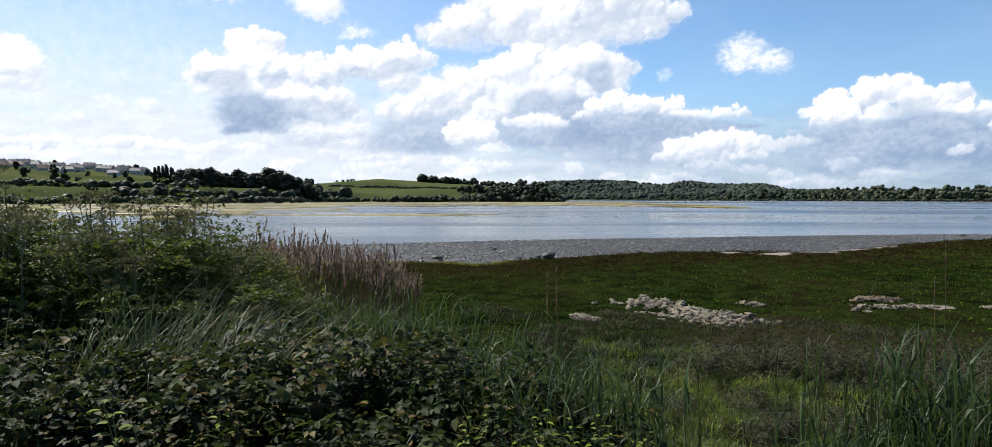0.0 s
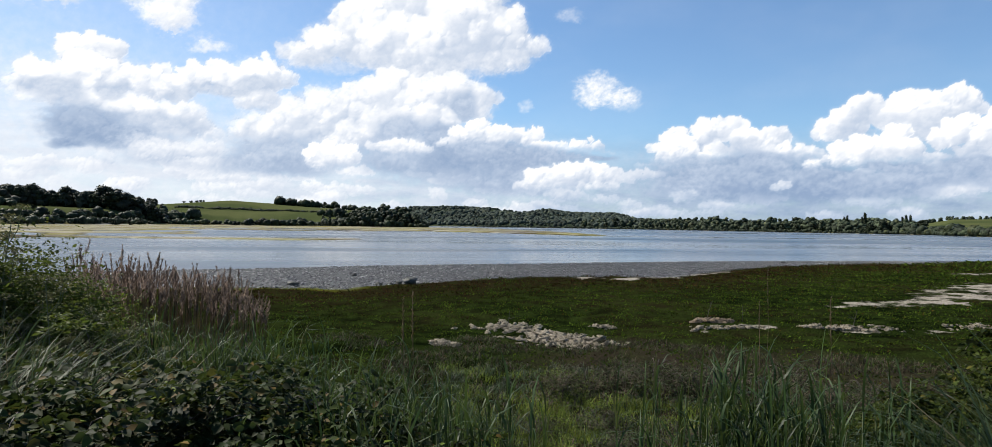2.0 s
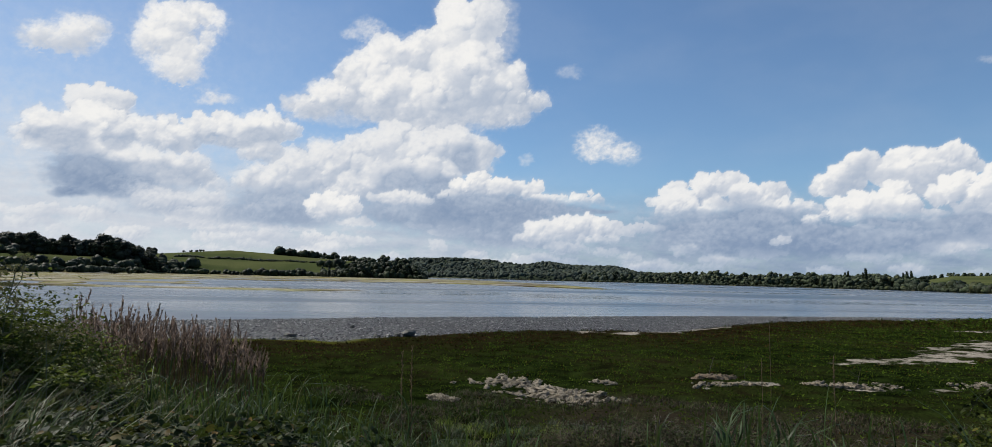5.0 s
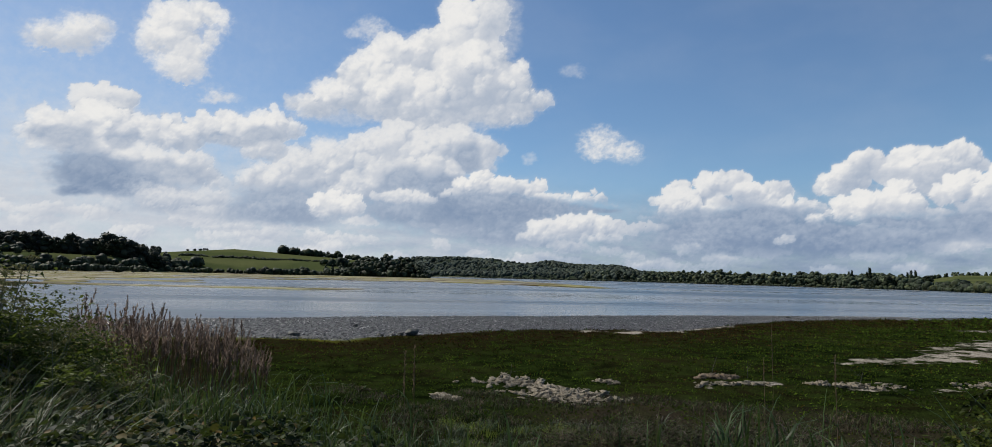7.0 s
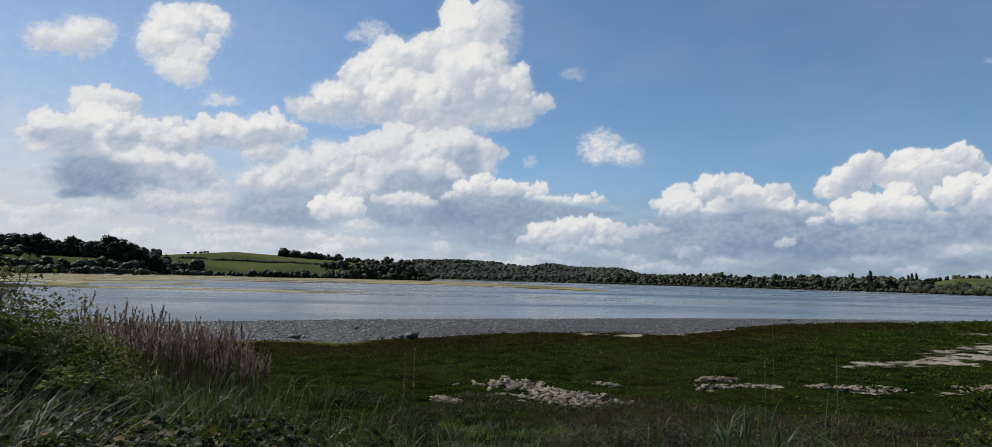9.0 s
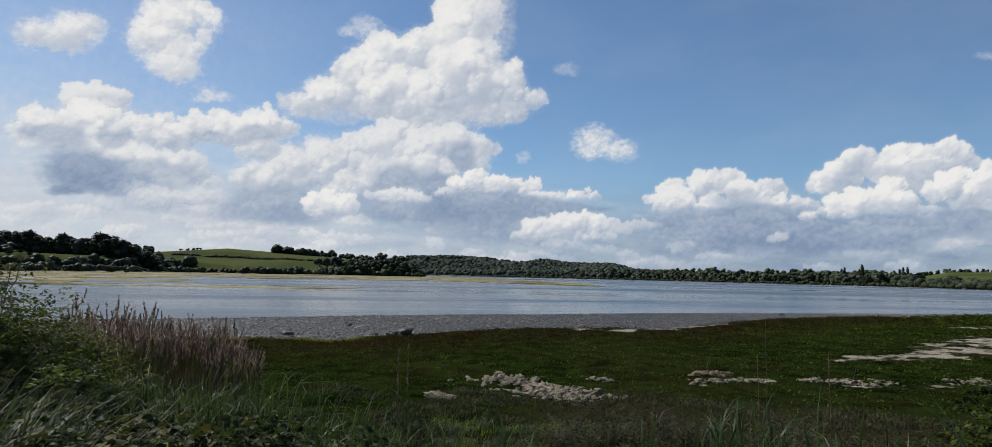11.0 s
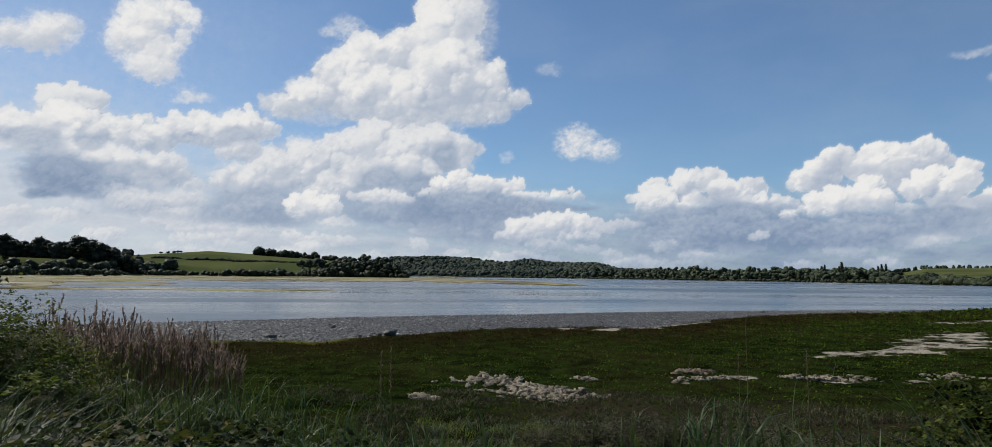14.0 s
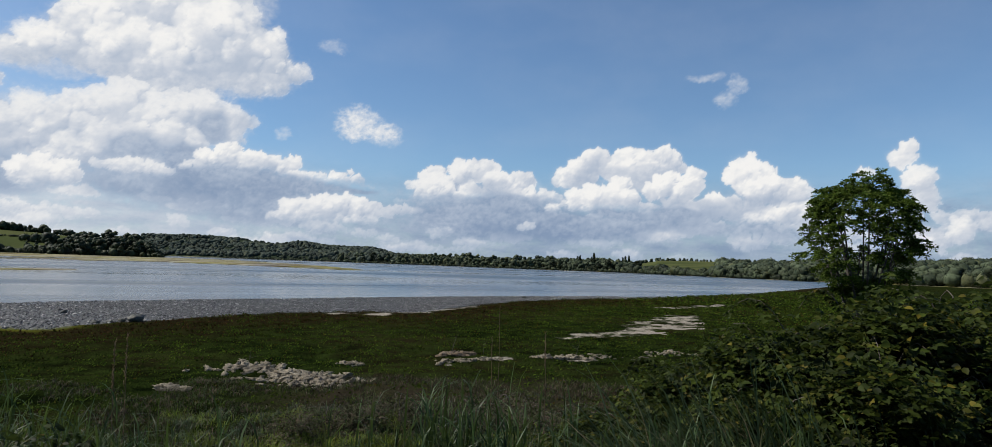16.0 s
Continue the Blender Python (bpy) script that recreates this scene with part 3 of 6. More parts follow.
def window(masses, margin):
    """The stretch of the net that a cloud takes up."""
    m = np.array(masses)
    a0, a1 = (m[:, 0] - m[:, 2]).min() - margin, (m[:, 0] + m[:, 2]).max() + margin
    e0, e1 = (m[:, 1] - m[:, 3]).min() - margin, (m[:, 1] + m[:, 3]).max() + margin
    return (slice(max(0, int((e0 + 0.6) / STEP)), max(2, int((e1 + 0.6) / STEP) + 1)), slice(max(0, int((a0 + 58) / STEP)), int((a1 + 58) / STEP) + 1))


def blur(f, r):
    for axis in (0, 1):
        for _ in range(2):
            pad = [(r + 1, r) if k == axis else (0, 0) for k in (0, 1)]
            c = np.cumsum(np.pad(f, pad, mode="edge"), axis=axis)
            hi, lo = (c[2 * r + 1:], c[:-2 * r - 1]) if axis == 0 else (c[:, 2 * r + 1:], c[:, :-2 * r - 1])
            f = (hi - lo) / (2 * r + 1)
    return f


def heap(masses, grow, win):
    best = np.full(CA[win].shape, -3.0)
    for a0, e0, ra, re in masses:
        best = np.maximum(best, 1 - ((wa[win] - a0) / (ra * grow)) ** 2 - ((we[win] - e0) / (re * grow)) ** 2)
    return best


def lay(win, tone, alpha):
    """One layer over those behind it."""
    alpha = np.clip(alpha, 0, 1)
    both = alpha + cover_all[win] * (1 - alpha)
    tone_all[win] = np.where(both > 1e-4, (tone * alpha + tone_all[win] * cover_all[win] * (1 - alpha)) / np.maximum(both, 1e-4), tone_all[win])
    cover_all[win] = both


def cumulus(masses, white, base, fray, fade, share=1.0):
    """A heap of rounded masses (bearing, height, half width, half height), lit from the upper west.
    white, base: tone of the lit heads and of the shaded side; fray: how far the rim dissolves; fade: how far up the foot does; share: how much it hides."""
    masses = [(a, e, 1.12 * ra, 1.12 * re) for a, e, ra, re in masses]
    win = window(masses, 0.9)
    A, E = wa[win], we[win]
    relief = np.full(A.shape, -9.0)
    oy, ox = win[0].start, win[1].start
    top, foot = max(m[1] + m[3] for m in masses), min(m[1] - m[3] for m in masses)

    def puff(a0, e0, d0, rad):
        j0, j1 = max(0, int((a0 - rad - 0.8 + 58) / STEP) - ox), int((a0 + rad + 0.8 + 58) / STEP) + 1 - ox
        i0, i1 = max(0, int((e0 - rad - 0.8 + 0.6) / STEP) - oy), int((e0 + rad + 0.8 + 0.6) / STEP) + 1 - oy
        if i1 <= i0 or j1 <= j0:
            return
        w = (slice(i0, i1), slice(j0, j1))
        q = rad * rad - (A[w] - a0) ** 2 - (E[w] - e0) ** 2
        relief[w] = np.maximum(relief[w], np.where(q > 0, d0 + np.sqrt(np.maximum(q, 0)), -9.0))

    for a0, e0, ra, re in masses:
        r0 = min(ra, re)
        lift = gc_.uniform(0, 0.5) - 0.10 * e0
        for k in range(int(9 + 8 * ra / re)):
            t, b = gc_.uniform(0, 6.28), math.sqrt(gc_.uniform(0, 1))
            pr = r0 * gc_.uniform(0.30, 0.62)
            pa, pe = a0 + math.cos(t) * b * max(0.1, ra - pr * 0.75), e0 + math.sin(t) * b * max(0.1, re - pr * 0.75)
            d0 = math.sqrt(max(0.0, 1 - b * b)) * r0 * 0.7 + lift
            puff(pa, pe, d0, pr)
            for m in range(7):
                u = unit(gc_.normal(size=3) + np.array([-0.2, 0.4, 0.5]))
                cr_ = pr * gc_.uniform(0.22, 0.48)
                ca_, ce_, cd_ = pa + u[0] * pr * 0.86, pe + u[1] * pr * 0.86, d0 + u[2] * pr * 0.86
                puff(ca_, ce_, cd_, cr_)
                for m2 in range(3 if fray < 0.3 else 1):
                    u2 = unit(gc_.normal(size=3) + np.array([-0.2, 0.4, 0.5]))
                    puff(ca_ + u2[0] * cr_, ce_ + u2[1] * cr_, cd_ + u2[2] * cr_ * 0.9, cr_ * gc_.uniform(0.3, 0.55))
    inside = (relief > -8.9).astype(float)
    floor_d = blur(np.where(inside > 0, relief, 0.0), 4) / np.maximum(blur(inside, 4), 1e-3)
    body = np.where(inside > 0, relief, floor_d)
    small = 0.35 * body + 0.65 * blur(body, 2)
    large = blur(body, 7)

    def lit(f, gain):
        gy_, gx_ = np.gradient(f, STEP)
        gx_, gy_ = np.clip(gx_ * gain, -2.2, 2.2), np.clip(gy_ * gain, -2.2, 2.2)
        return (0.55 * gx_ - 0.75 * gy_ - 0.10) / np.sqrt(1 + gx_ ** 2 + gy_ ** 2)
    hollow = np.clip(0.5 * blur(body, 5) + 0.6 * blur(body, 12) - 1.1 * body, -0.5, 1.2)
    height = np.clip((CE[win] - foot) / (top - foot), 0, 1)
    detail = smooth(-0.35, 0.25, broad[win] + 0.5 * fine_f[win])      # some faces are smooth, others knobbly
    f = 0.50 + (0.20 + 0.24 * detail) * lit(small, 0.9) + 0.36 * lit(large, 1.1) + 0.16 * (height - 0.5) - (0.16 + 0.24 * detail) * hollow + 0.22 * broad[win] + 0.10 * fine_f[win]
    # the rim towards the light shines
    rim = inside * (1 - blur(inside, 5))
    f = f + 0.30 * rim * (0.2 + 0.8 * height)
    tone = base - 0.15 + (white - base + 0.17) * smooth(-0.10, 0.90, f)
    crisp = inside * 0.6 + blur(inside, 1) * 0.4
    soft = smooth(0.10, 1.0, blur(inside, 7) + 0.34 * fine_f[win] + 0.16 * thread[win])
    local = np.clip(fray + 0.10 + 0.5 * broad[win] - 0.45 * (height - 0.5), 0, 1)
    alpha = crisp * (1 - local) + soft * local
    alpha = alpha * smooth(0, 1, np.clip((height + 0.12 * fine_f[win] + 0.10 * broad[win]) / max(fade, 0.02), 0, 1))
    lay(win, tone, alpha * share)


def shade(masses, tone, strength):
    """The thick grey foot of a cloud: a soft dark sheet with dim billows on it."""
    win = window(masses, 1.8)
    f = heap(masses, 1.45, win)
    lay(win, tone - 0.03 + 0.26 * fine_f[win] + 0.16 * broad[win] + 0.04 * thread[win], strength * smooth(-0.7, 0.9, f + 0.5 * broad[win] + 0.5 * fine_f[win]))
    if strength > 0.65:
        cumulus([(a, e, 0.9 * ra, 0.9 * re) for a, e, ra, re in masses], tone + 0.30, tone + 0.0, 0.45, 0.0, 0.62)


def wisps(masses, strength):
    """Thin torn cloud."""
    win = window(masses, 1.2)
    f = heap(masses, 1.3, win)
    lay(win, 0.76 + 0.14 * fine_f[win] + 0.10 * smooth(0, 0.8, f), strength * smooth(-0.1, 1.3, f + 0.65 * fine_f[win] + 0.20 * thread[win]))


# haze and far low cloud over the hills
low = smooth(np.interp(CA, [-20, 5, 20], [15.0, 11.0, 9.0]), np.interp(CA, [-20, 5, 20], [4.0, 3.2, 3.4]), CE) * (0.80 + 0.20 * smooth(-0.3, 0.3, fbm(CA * 0.2, CE * 0.9, 80, 5))) * np.interp(CA, [-40, 15, 45, 70], [1.0, 0.94, 0.92, 0.92])
bands = np.interp(CA, [-30, 5, 30, 60], [0.65, 0.37, 0.0, 0.0]) + 0.26 * fbm(CA * 0.30, CE * 1.2, 99, 5) + 0.10 * fbm(CA * 1.6, CE * 4.0, 103, 4, billow=True)
lay((slice(None), slice(None)), bands, low)
haze = 0.03 + 0.05 * smooth(-0.2, 0.4, fbm(CA * 0.07, CE * 0.16, 98, 4)) + 0.46 * smooth(14, -30, CA) * smooth(30, 6, CE)
lay((slice(None), slice(None)), np.full(CA.shape, 0.68), haze)
low_g = rng(55)                                       # small clouds far off, low over the hills
for k in range(8):
    west = k % 2 == 0
    cumulus([(low_g.uniform(-40, 14) if west else low_g.uniform(12, 72), low_g.uniform(1.0, 4.8), low_g.uniform(0.6, 2.0), low_g.uniform(0.25, 0.55)) for _ in range(20)], *((0.86, 0.50, 0.30, 0.0) if west else (0.70, 0.30, 0.30, 0.0)))
cumulus([(10.0, 21.5, 2.0, 1.7), (8.2, 20.5, 2.7, 2.4), (5.7, 18.9, 3.2, 2.3), (2.5, 17.9, 2.8, 2.0), (0.9, 16.5, 3.1, 1.9), (-1.9, 14.7, 2.7, 1.4), (-4.7, 13.6, 1.8, 0.9), (3.7, 15.1, 4.3, 2.4), (8.6, 16.9, 3.4, 3.0), (11.9, 16.0, 2.5, 1.8), (14.4, 15.1, 1.5, 0.9), (10.3, 14.4, 3.6, 1.7), (5.4, 13.1, 3.2, 1.7), (0.2, 14.4, 3.1, 1.3)], 0.97, 0.55, 0.35, 0.10)
shade([(-2.1, 13.1, 2.6, 0.5), (3.2, 13.3, 3.3, 0.5), (11.2, 21.1, 1.2, 2.2), (8.7, 13.3, 2.8, 0.6)], 0.62, 0.5)
cumulus([(6.5, 11.3, 3.6, 1.5), (2.2, 10.7, 4.1, 1.8), (-0.9, 9.7, 3.5, 1.5), (-4.0, 8.6, 3.4, 1.5), (-6.9, 7.5, 2.8, 1.1), (-8.9, 7.3, 1.8, 0.9), (3.9, 8.8, 4.7, 1.8), (-0.8, 7.3, 4.6, 1.5), (-5.4, 6.3, 3.9, 1.2), (9.3, 10.7, 2.2, 1.1), (11.2, 10.7, 1.0, 0.5), (9.9, 9.7, 1.8, 1.0)], 0.88, 0.50, 0.55, 0.25)
cumulus([(-19.9, 12.4, 1.6, 0.9), (-20.7, 11.9, 0.9, 0.9), (-18.6, 12.2, 1.0, 0.9), (-19.6, 11.3, 1.9, 0.9)], 0.90, 0.55, 0.12, 0.0)
shade([(-19.2, 12.0, 1.1, 0.6), (-20.2, 11.4, 0.8, 0.4)], 0.60, 0.6)
cumulus([(-23.1, 10.1, 1.6, 1.0), (-21.3, 10.1, 1.9, 1.1), (-24.3, 9.4, 1.0, 0.7), (-19.7, 10.2, 2.0, 1.6), (-18.0, 10.4, 1.8, 1.3), (-16.6, 10.7, 1.1, 0.8), (-15.0, 11.5, 0.6, 0.5), (-15.7, 10.1, 1.7, 1.1), (-14.2, 9.8, 1.4, 0.9), (-12.4, 11.2, 1.8, 0.9), (-10.5, 11.2, 2.0, 1.1), (-8.5, 11.4, 1.9, 1.2), (-7.2, 12.1, 1.0, 1.4), (-6.0, 11.6, 1.0, 0.8), (-8.0, 9.7, 1.6, 0.9), (-13.3, 10.4, 1.7, 0.8)], 0.98, 0.50, 0.30, 0.12)
cumulus([(-22.4, 8.8, 2.2, 0.6), (-19.2, 8.7, 2.0, 0.8), (-16.7, 8.2, 2.1, 1.0), (-13.6, 8.4, 1.5, 1.0), (-12.6, 7.6, 1.2, 0.8), (-14.9, 7.0, 2.1, 0.9), (-22.8, 6.5, 0.8, 0.4), (-21.8, 6.8, 0.7, 0.4), (-11.5, 6.8, 0.9, 0.6)], 0.90, 0.48, 0.50, 0.25)
shade([(-20.1, 7.0, 1.9, 1.0), (-18.8, 6.4, 2.2, 0.7), (-16.9, 6.6, 1.0, 0.5), (-21.0, 5.5, 0.9, 0.3)], 0.06, 0.95)
shade([(-22.0, 9.4, 1.4, 0.5), (-21.3, 8.9, 1.2, 0.4), (-15.5, 7.5, 1.9, 0.5), (-10.7, 10.3, 1.6, 0.3), (-8.6, 11.0, 1.0, 0.5), (-14.1, 5.0, 2.5, 0.6), (-15.7, 6.0, 1.8, 0.5), (-18.5, 9.4, 0.6, 0.4)], 0.36, 0.7)
cumulus([(-18.8, 4.4, 0.7, 1.0), (-15.0, 5.5, 2.3, 0.7), (-22.1, 3.6, 1.7, 0.5), (-12.1, 5.7, 1.7, 0.7), (-10.6, 4.4, 3.3, 0.6), (-24.6, 3.2, 0.9, 0.4)], 0.80, 0.45, 0.7, 0.4)
shade([(-5.8, 5.4, 2.9, 1.1), (-6.8, 4.8, 3.0, 0.7), (3.5, 5.5, 2.7, 1.0), (6.2, 5.9, 3.0, 1.7), (10.5, 5.2, 5.2, 1.4), (12.2, 3.9, 3.3, 0.9), (3.4, 7.7, 1.4, 1.1), (8.8, 10.1, 0.8, 0.8)], 0.20, 0.85)
shade([(10.5, 5.8, 3.8, 0.8), (6.7, 7.3, 1.0, 0.9)], 0.10, 0.7)
cumulus([(-2.6, 5.4, 2.2, 1.2), (-3.4, 5.5, 1.2, 0.9), (-1.0, 5.8, 1.3, 0.7), (-2.1, 6.0, 1.1, 0.7)], 0.99, 0.50, 0.10, 0.45)
cumulus([(2.7, 6.6, 2.4, 0.6), (5.1, 6.3, 1.2, 0.5)], 0.95, 0.50, 0.25, 0.4)
cumulus([(9.6, 8.0, 1.8, 0.9), (7.7, 7.0, 1.1, 0.5), (12.1, 7.8, 1.6, 0.8), (14.3, 7.7, 1.4, 0.7), (10.8, 7.3, 2.1, 0.6), (16.5, 6.7, 2.4, 0.5), (19.2, 6.8, 1.6, 0.7), (20.7, 6.2, 1.1, 0.3)], 1.0, 0.45, 0.06, 0.40)
shade([(11.6, 6.4, 3.6, 0.5), (16.5, 5.9, 2.7, 0.4), (20.0, 5.8, 1.3, 0.2)], 0.16, 0.75)
cumulus([(15.8, 4.0, 1.8, 0.9), (17.9, 4.4, 1.8, 1.0), (19.2, 4.7, 1.2, 0.8), (21.0, 4.4, 1.3, 0.7), (17.6, 3.4, 4.0, 0.6), (14.4, 4.4, 0.5, 0.4)], 0.94, 0.45, 0.15, 0.35)
cumulus([(31.0, 8.3, 1.3, 0.7), (29.5, 8.0, 1.9, 0.9), (28.0, 7.3, 2.1, 1.0), (26.4, 6.6, 1.9, 1.0), (32.9, 7.3, 2.2, 0.8), (34.4, 7.2, 1.0, 0.4), (28.5, 5.8, 2.8, 1.0), (32.0, 6.0, 3.1, 1.1), (35.2, 6.0, 2.2, 0.8), (25.5, 4.8, 2.2, 0.6), (36.6, 5.8, 1.2, 0.7)], 0.92, 0.40, 0.08, 0.50)
shade([(30.5, 4.0, 3.6, 1.1), (34.3, 3.8, 3.9, 1.1), (32.9, 5.0, 2.6, 0.8), (37.0, 3.1, 2.6, 0.7)], 0.05, 0.92)
shade([(27.5, 5.2, 2.0, 0.5), (31.5, 6.6, 1.2, 0.5), (34.8, 5.6, 1.4, 0.4), (27.0, 3.6, 3.0, 0.6)], 0.28, 0.6)
cumulus([(34.7, 3.5, 0.6, 0.4), (27.3, 2.9, 1.0, 0.3), (42.5, 3.7, 1.1, 0.4), (46.6, 3.2, 1.2, 0.7), (45.5, 2.7, 0.7, 0.4)], 0.85, 0.5, 0.5, 0.3)
cumulus([(40.1, 9.3, 1.1, 0.9), (39.5, 8.4, 1.3, 1.0), (38.4, 7.7, 1.3, 0.9), (41.2, 9.3, 0.7, 0.6), (43.0, 9.4, 1.0, 0.8), (44.4, 9.1, 1.2, 0.8), (46.1, 9.6, 0.9, 0.7), (47.0, 9.3, 0.7, 0.7), (47.5, 8.7, 0.6, 0.5), (42.2, 8.3, 1.3, 0.8), (45.7, 8.6, 1.2, 0.7), (43.7, 7.7, 2.2, 1.3)], 0.98, 0.50, 0.02, 0.15)
shade([(42.0, 8.2, 1.0, 0.4), (44.5, 7.7, 1.1, 0.6), (45.7, 8.4, 1.5, 0.3), (39.7, 7.4, 1.0, 0.3)], 0.45, 0.6)
cumulus([(39.2, 5.9, 1.8, 0.9), (37.0, 4.9, 0.7, 0.5), (40.9, 5.8, 1.9, 1.2), (42.5, 7.1, 0.9, 0.7), (42.9, 5.9, 1.6, 1.0), (46.2, 7.0, 1.5, 1.0), (46.8, 7.6, 0.8, 0.6), (47.8, 6.8, 0.9, 0.9), (44.8, 5.2, 1.2, 0.6), (47.1, 5.6, 1.3, 0.8)], 1.0, 0.50, 0.02, 0.30)
cumulus([(48.5, 7.4, 0.9, 1.3), (48.0, 6.8, 0.8, 0.8), (52.9, 8.0, 1.8, 1.2), (53.9, 8.3, 0.7, 0.7), (51.5, 7.8, 0.7, 0.5), (54.1, 6.8, 2.1, 1.3), (56.3, 6.6, 1.0, 0.9), (51.2, 5.4, 2.7, 1.0), (54.5, 4.5, 2.6, 1.0), (56.7, 5.0, 1.3, 1.0)], 1.0, 0.50, 0.02, 0.2)
shade([(48.8, 5.1, 2.3, 0.7), (46.6, 4.5, 3.0, 0.7), (52.9, 5.6, 1.3, 0.5), (54.0, 3.4, 2.7, 0.4), (49.8, 3.6, 1.9, 0.4)], 0.28, 0.7)
shade([(43.3, 3.8, 3.3, 0.5), (41.2, 3.2, 3.0, 0.6), (39.6, 3.8, 1.9, 0.5), (47.0, 4.7, 1.4, 0.4), (42.5, 4.7, 1.6, 0.3)], 0.12, 0.85)
cumulus([(61.0, 8.0, 0.8, 0.4), (64.0, 9.4, 0.6, 1.1), (63.4, 8.8, 0.6, 0.7), (64.5, 7.2, 1.0, 1.0), (65.1, 6.0, 0.8, 1.0), (67.0, 3.7, 0.9, 0.9), (64.8, 2.5, 1.4, 0.7)], 0.95, 0.60, 0.15, 0.05)
cumulus([(-22.5, 16.4, 2.1, 0.9), (-21.4, 16.9, 1.4, 1.0), (-24.0, 15.8, 1.0, 0.6), (-20.3, 17.5, 0.9, 0.7), (-22.3, 15.7, 1.7, 0.5)], 0.93, 0.70, 0.75, 0.0)
cumulus([(-15.4, 18.9, 1.7, 1.2), (-16.0, 17.6, 1.9, 1.3), (-14.1, 16.5, 1.7, 1.2), (-14.5, 15.3, 1.0, 1.0), (-13.1, 19.7, 1.5, 0.8), (-11.9, 19.2, 0.6, 0.9), (-16.8, 17.0, 1.2, 1.0), (-12.6, 17.9, 0.7, 0.6)], 0.98, 0.72, 0.65, 0.0)
wisps([(-0.0, 20.2, 1.5, 0.9), (-11.6, 13.5, 1.4, 0.4), (-12.5, 13.2, 0.7, 0.3), (-1.1, 19.9, 1.0, 0.5)], 0.6)
wisps([(20.3, 11.6, 1.6, 1.2), (19.7, 11.0, 1.3, 0.8), (22.1, 10.9, 1.4, 0.7)], 0.95)
wisps([(17.7, 17.5, 1.1, 0.5), (22.3, 10.2, 1.4, 0.5), (14.2, 10.2, 0.5, 0.5)], 0.35)
wisps([(51.9, 15.0, 0.8, 0.8), (51.1, 14.0, 0.8, 0.6), (49.4, 15.8, 1.4, 0.3)], 0.42)
cumulus([(-35.8, 10.3, 1.4, 0.8), (-34.7, 9.7, 0.9, 0.7), (-35.7, 9.3, 1.6, 0.8), (-35.0, 8.2, 1.3, 0.7), (-36.4, 8.1, 1.3, 0.6)], 0.93, 0.66, 0.5, 0.0)
cumulus([(-32.6, 5.3, 1.6, 0.5), (-31.6, 5.9, 0.7, 0.5), (-29.9, 7.3, 1.0, 0.3), (-35.8, 5.4, 0.9, 0.3), (-26.3, 5.3, 1.1, 0.5), (-27.3, 7.1, 1.1, 0.6)], 0.85, 0.55, 0.7, 0.3)
cumulus([(-14.9, 15.5, 2.0, 0.8), (-16.0, 15.7, 1.5, 0.5), (-11.9, 13.6, 1.3, 0.4)], 0.93, 0.70, 0.7, 0.0)
rest = fbm(CA * 0.16, CE * 0.35, 70, 5) - 0.15
outside = np.maximum(smooth(-39, -45, CA), smooth(71, 77, CA))
lay((slice(None), slice(None)), 0.75 + 0.2 * fine_f, smooth(0.0, 0.35, rest) * outside * smooth(26, 14, CE))
cover, tone = np.clip(cover_all, 0, 1), np.clip(tone_all, 0, 1)
DOME = 4480.0
ca, ce = np.radians(CA), np.radians(CE)
rows_n, cols_n = CA.shape
ii, jj = np.meshgrid(np.arange(rows_n - 1), np.arange(cols_n - 1), indexing="ij")
a, b, c, d = (ii * cols_n + jj).ravel(), (ii * cols_n + jj + 1).ravel(), ((ii + 1) * cols_n + jj + 1).ravel(), ((ii + 1) * cols_n + jj).ravel()
busy = cover.ravel() > 0.01
keep = busy[a] | busy[b] | busy[c] | busy[d]
a, b, c, d = a[keep], b[keep], c[keep], d[keep]
geo = Geo()
geo.add(np.stack([DOME * np.sin(ca) * np.cos(ce), DOME * np.cos(ca) * np.cos(ce), EYE + DOME * np.sin(ce)], -1), np.concatenate([np.stack([a, b, c], 1), np.stack([a, c, d], 1)]))
n = Nodes("cloud_sky")
part_of = n.split(n.attr("cloud"))
em = n.t.nodes.new("ShaderNodeEmission")
grain = n.math("SUBTRACT", n.noise(0.016, 6.0, 0.6, n.obj()), 0.5)
rim = n.math("MULTIPLY", n.math("MULTIPLY", n.math("MULTIPLY", part_of[0], part_of[0]), n.math("SUBTRACT", 1.0, part_of[0])), 4.0)
veil_f = n.math("ADD", part_of[0], n.math("MULTIPLY", n.math("MULTIPLY", rim, grain), 0.9))
n.put(em.inputs["Color"], n.ramp(n.math("ADD", part_of[1], n.math("MULTIPLY", grain, 0.16)), (0.0, (0.25, 0.34, 0.50)), (0.35, (0.45, 0.53, 0.66)), (0.68, (0.69, 0.73, 0.80)), (1.0, (0.99, 0.98, 0.96))))
em.inputs["Strength"].default_value = 0.70
tr = n.t.nodes.new("ShaderNodeBsdfTransparent")
mx = n.t.nodes.new("ShaderNodeMixShader")
n.put(mx.inputs[0], n.math("MINIMUM", n.math("MAXIMUM", veil_f, 0.0), 1.0))
n.t.links.new(tr.outputs[0], mx.inputs[1])
n.t.links.new(em.outputs[0], mx.inputs[2])
n.t.links.new(mx.outputs[0], n.out.inputs["Surface"])
n.mat.cycles.emission_sampling = "NONE"
me = geo.mesh("backdrop", n.mat)
# validation keeps loose corners, so the layer has one entry a corner
at = me.color_attributes.new("cloud", "FLOAT_COLOR", "POINT")
rgba = np.ones((len(me.vertices), 4), np.float32)
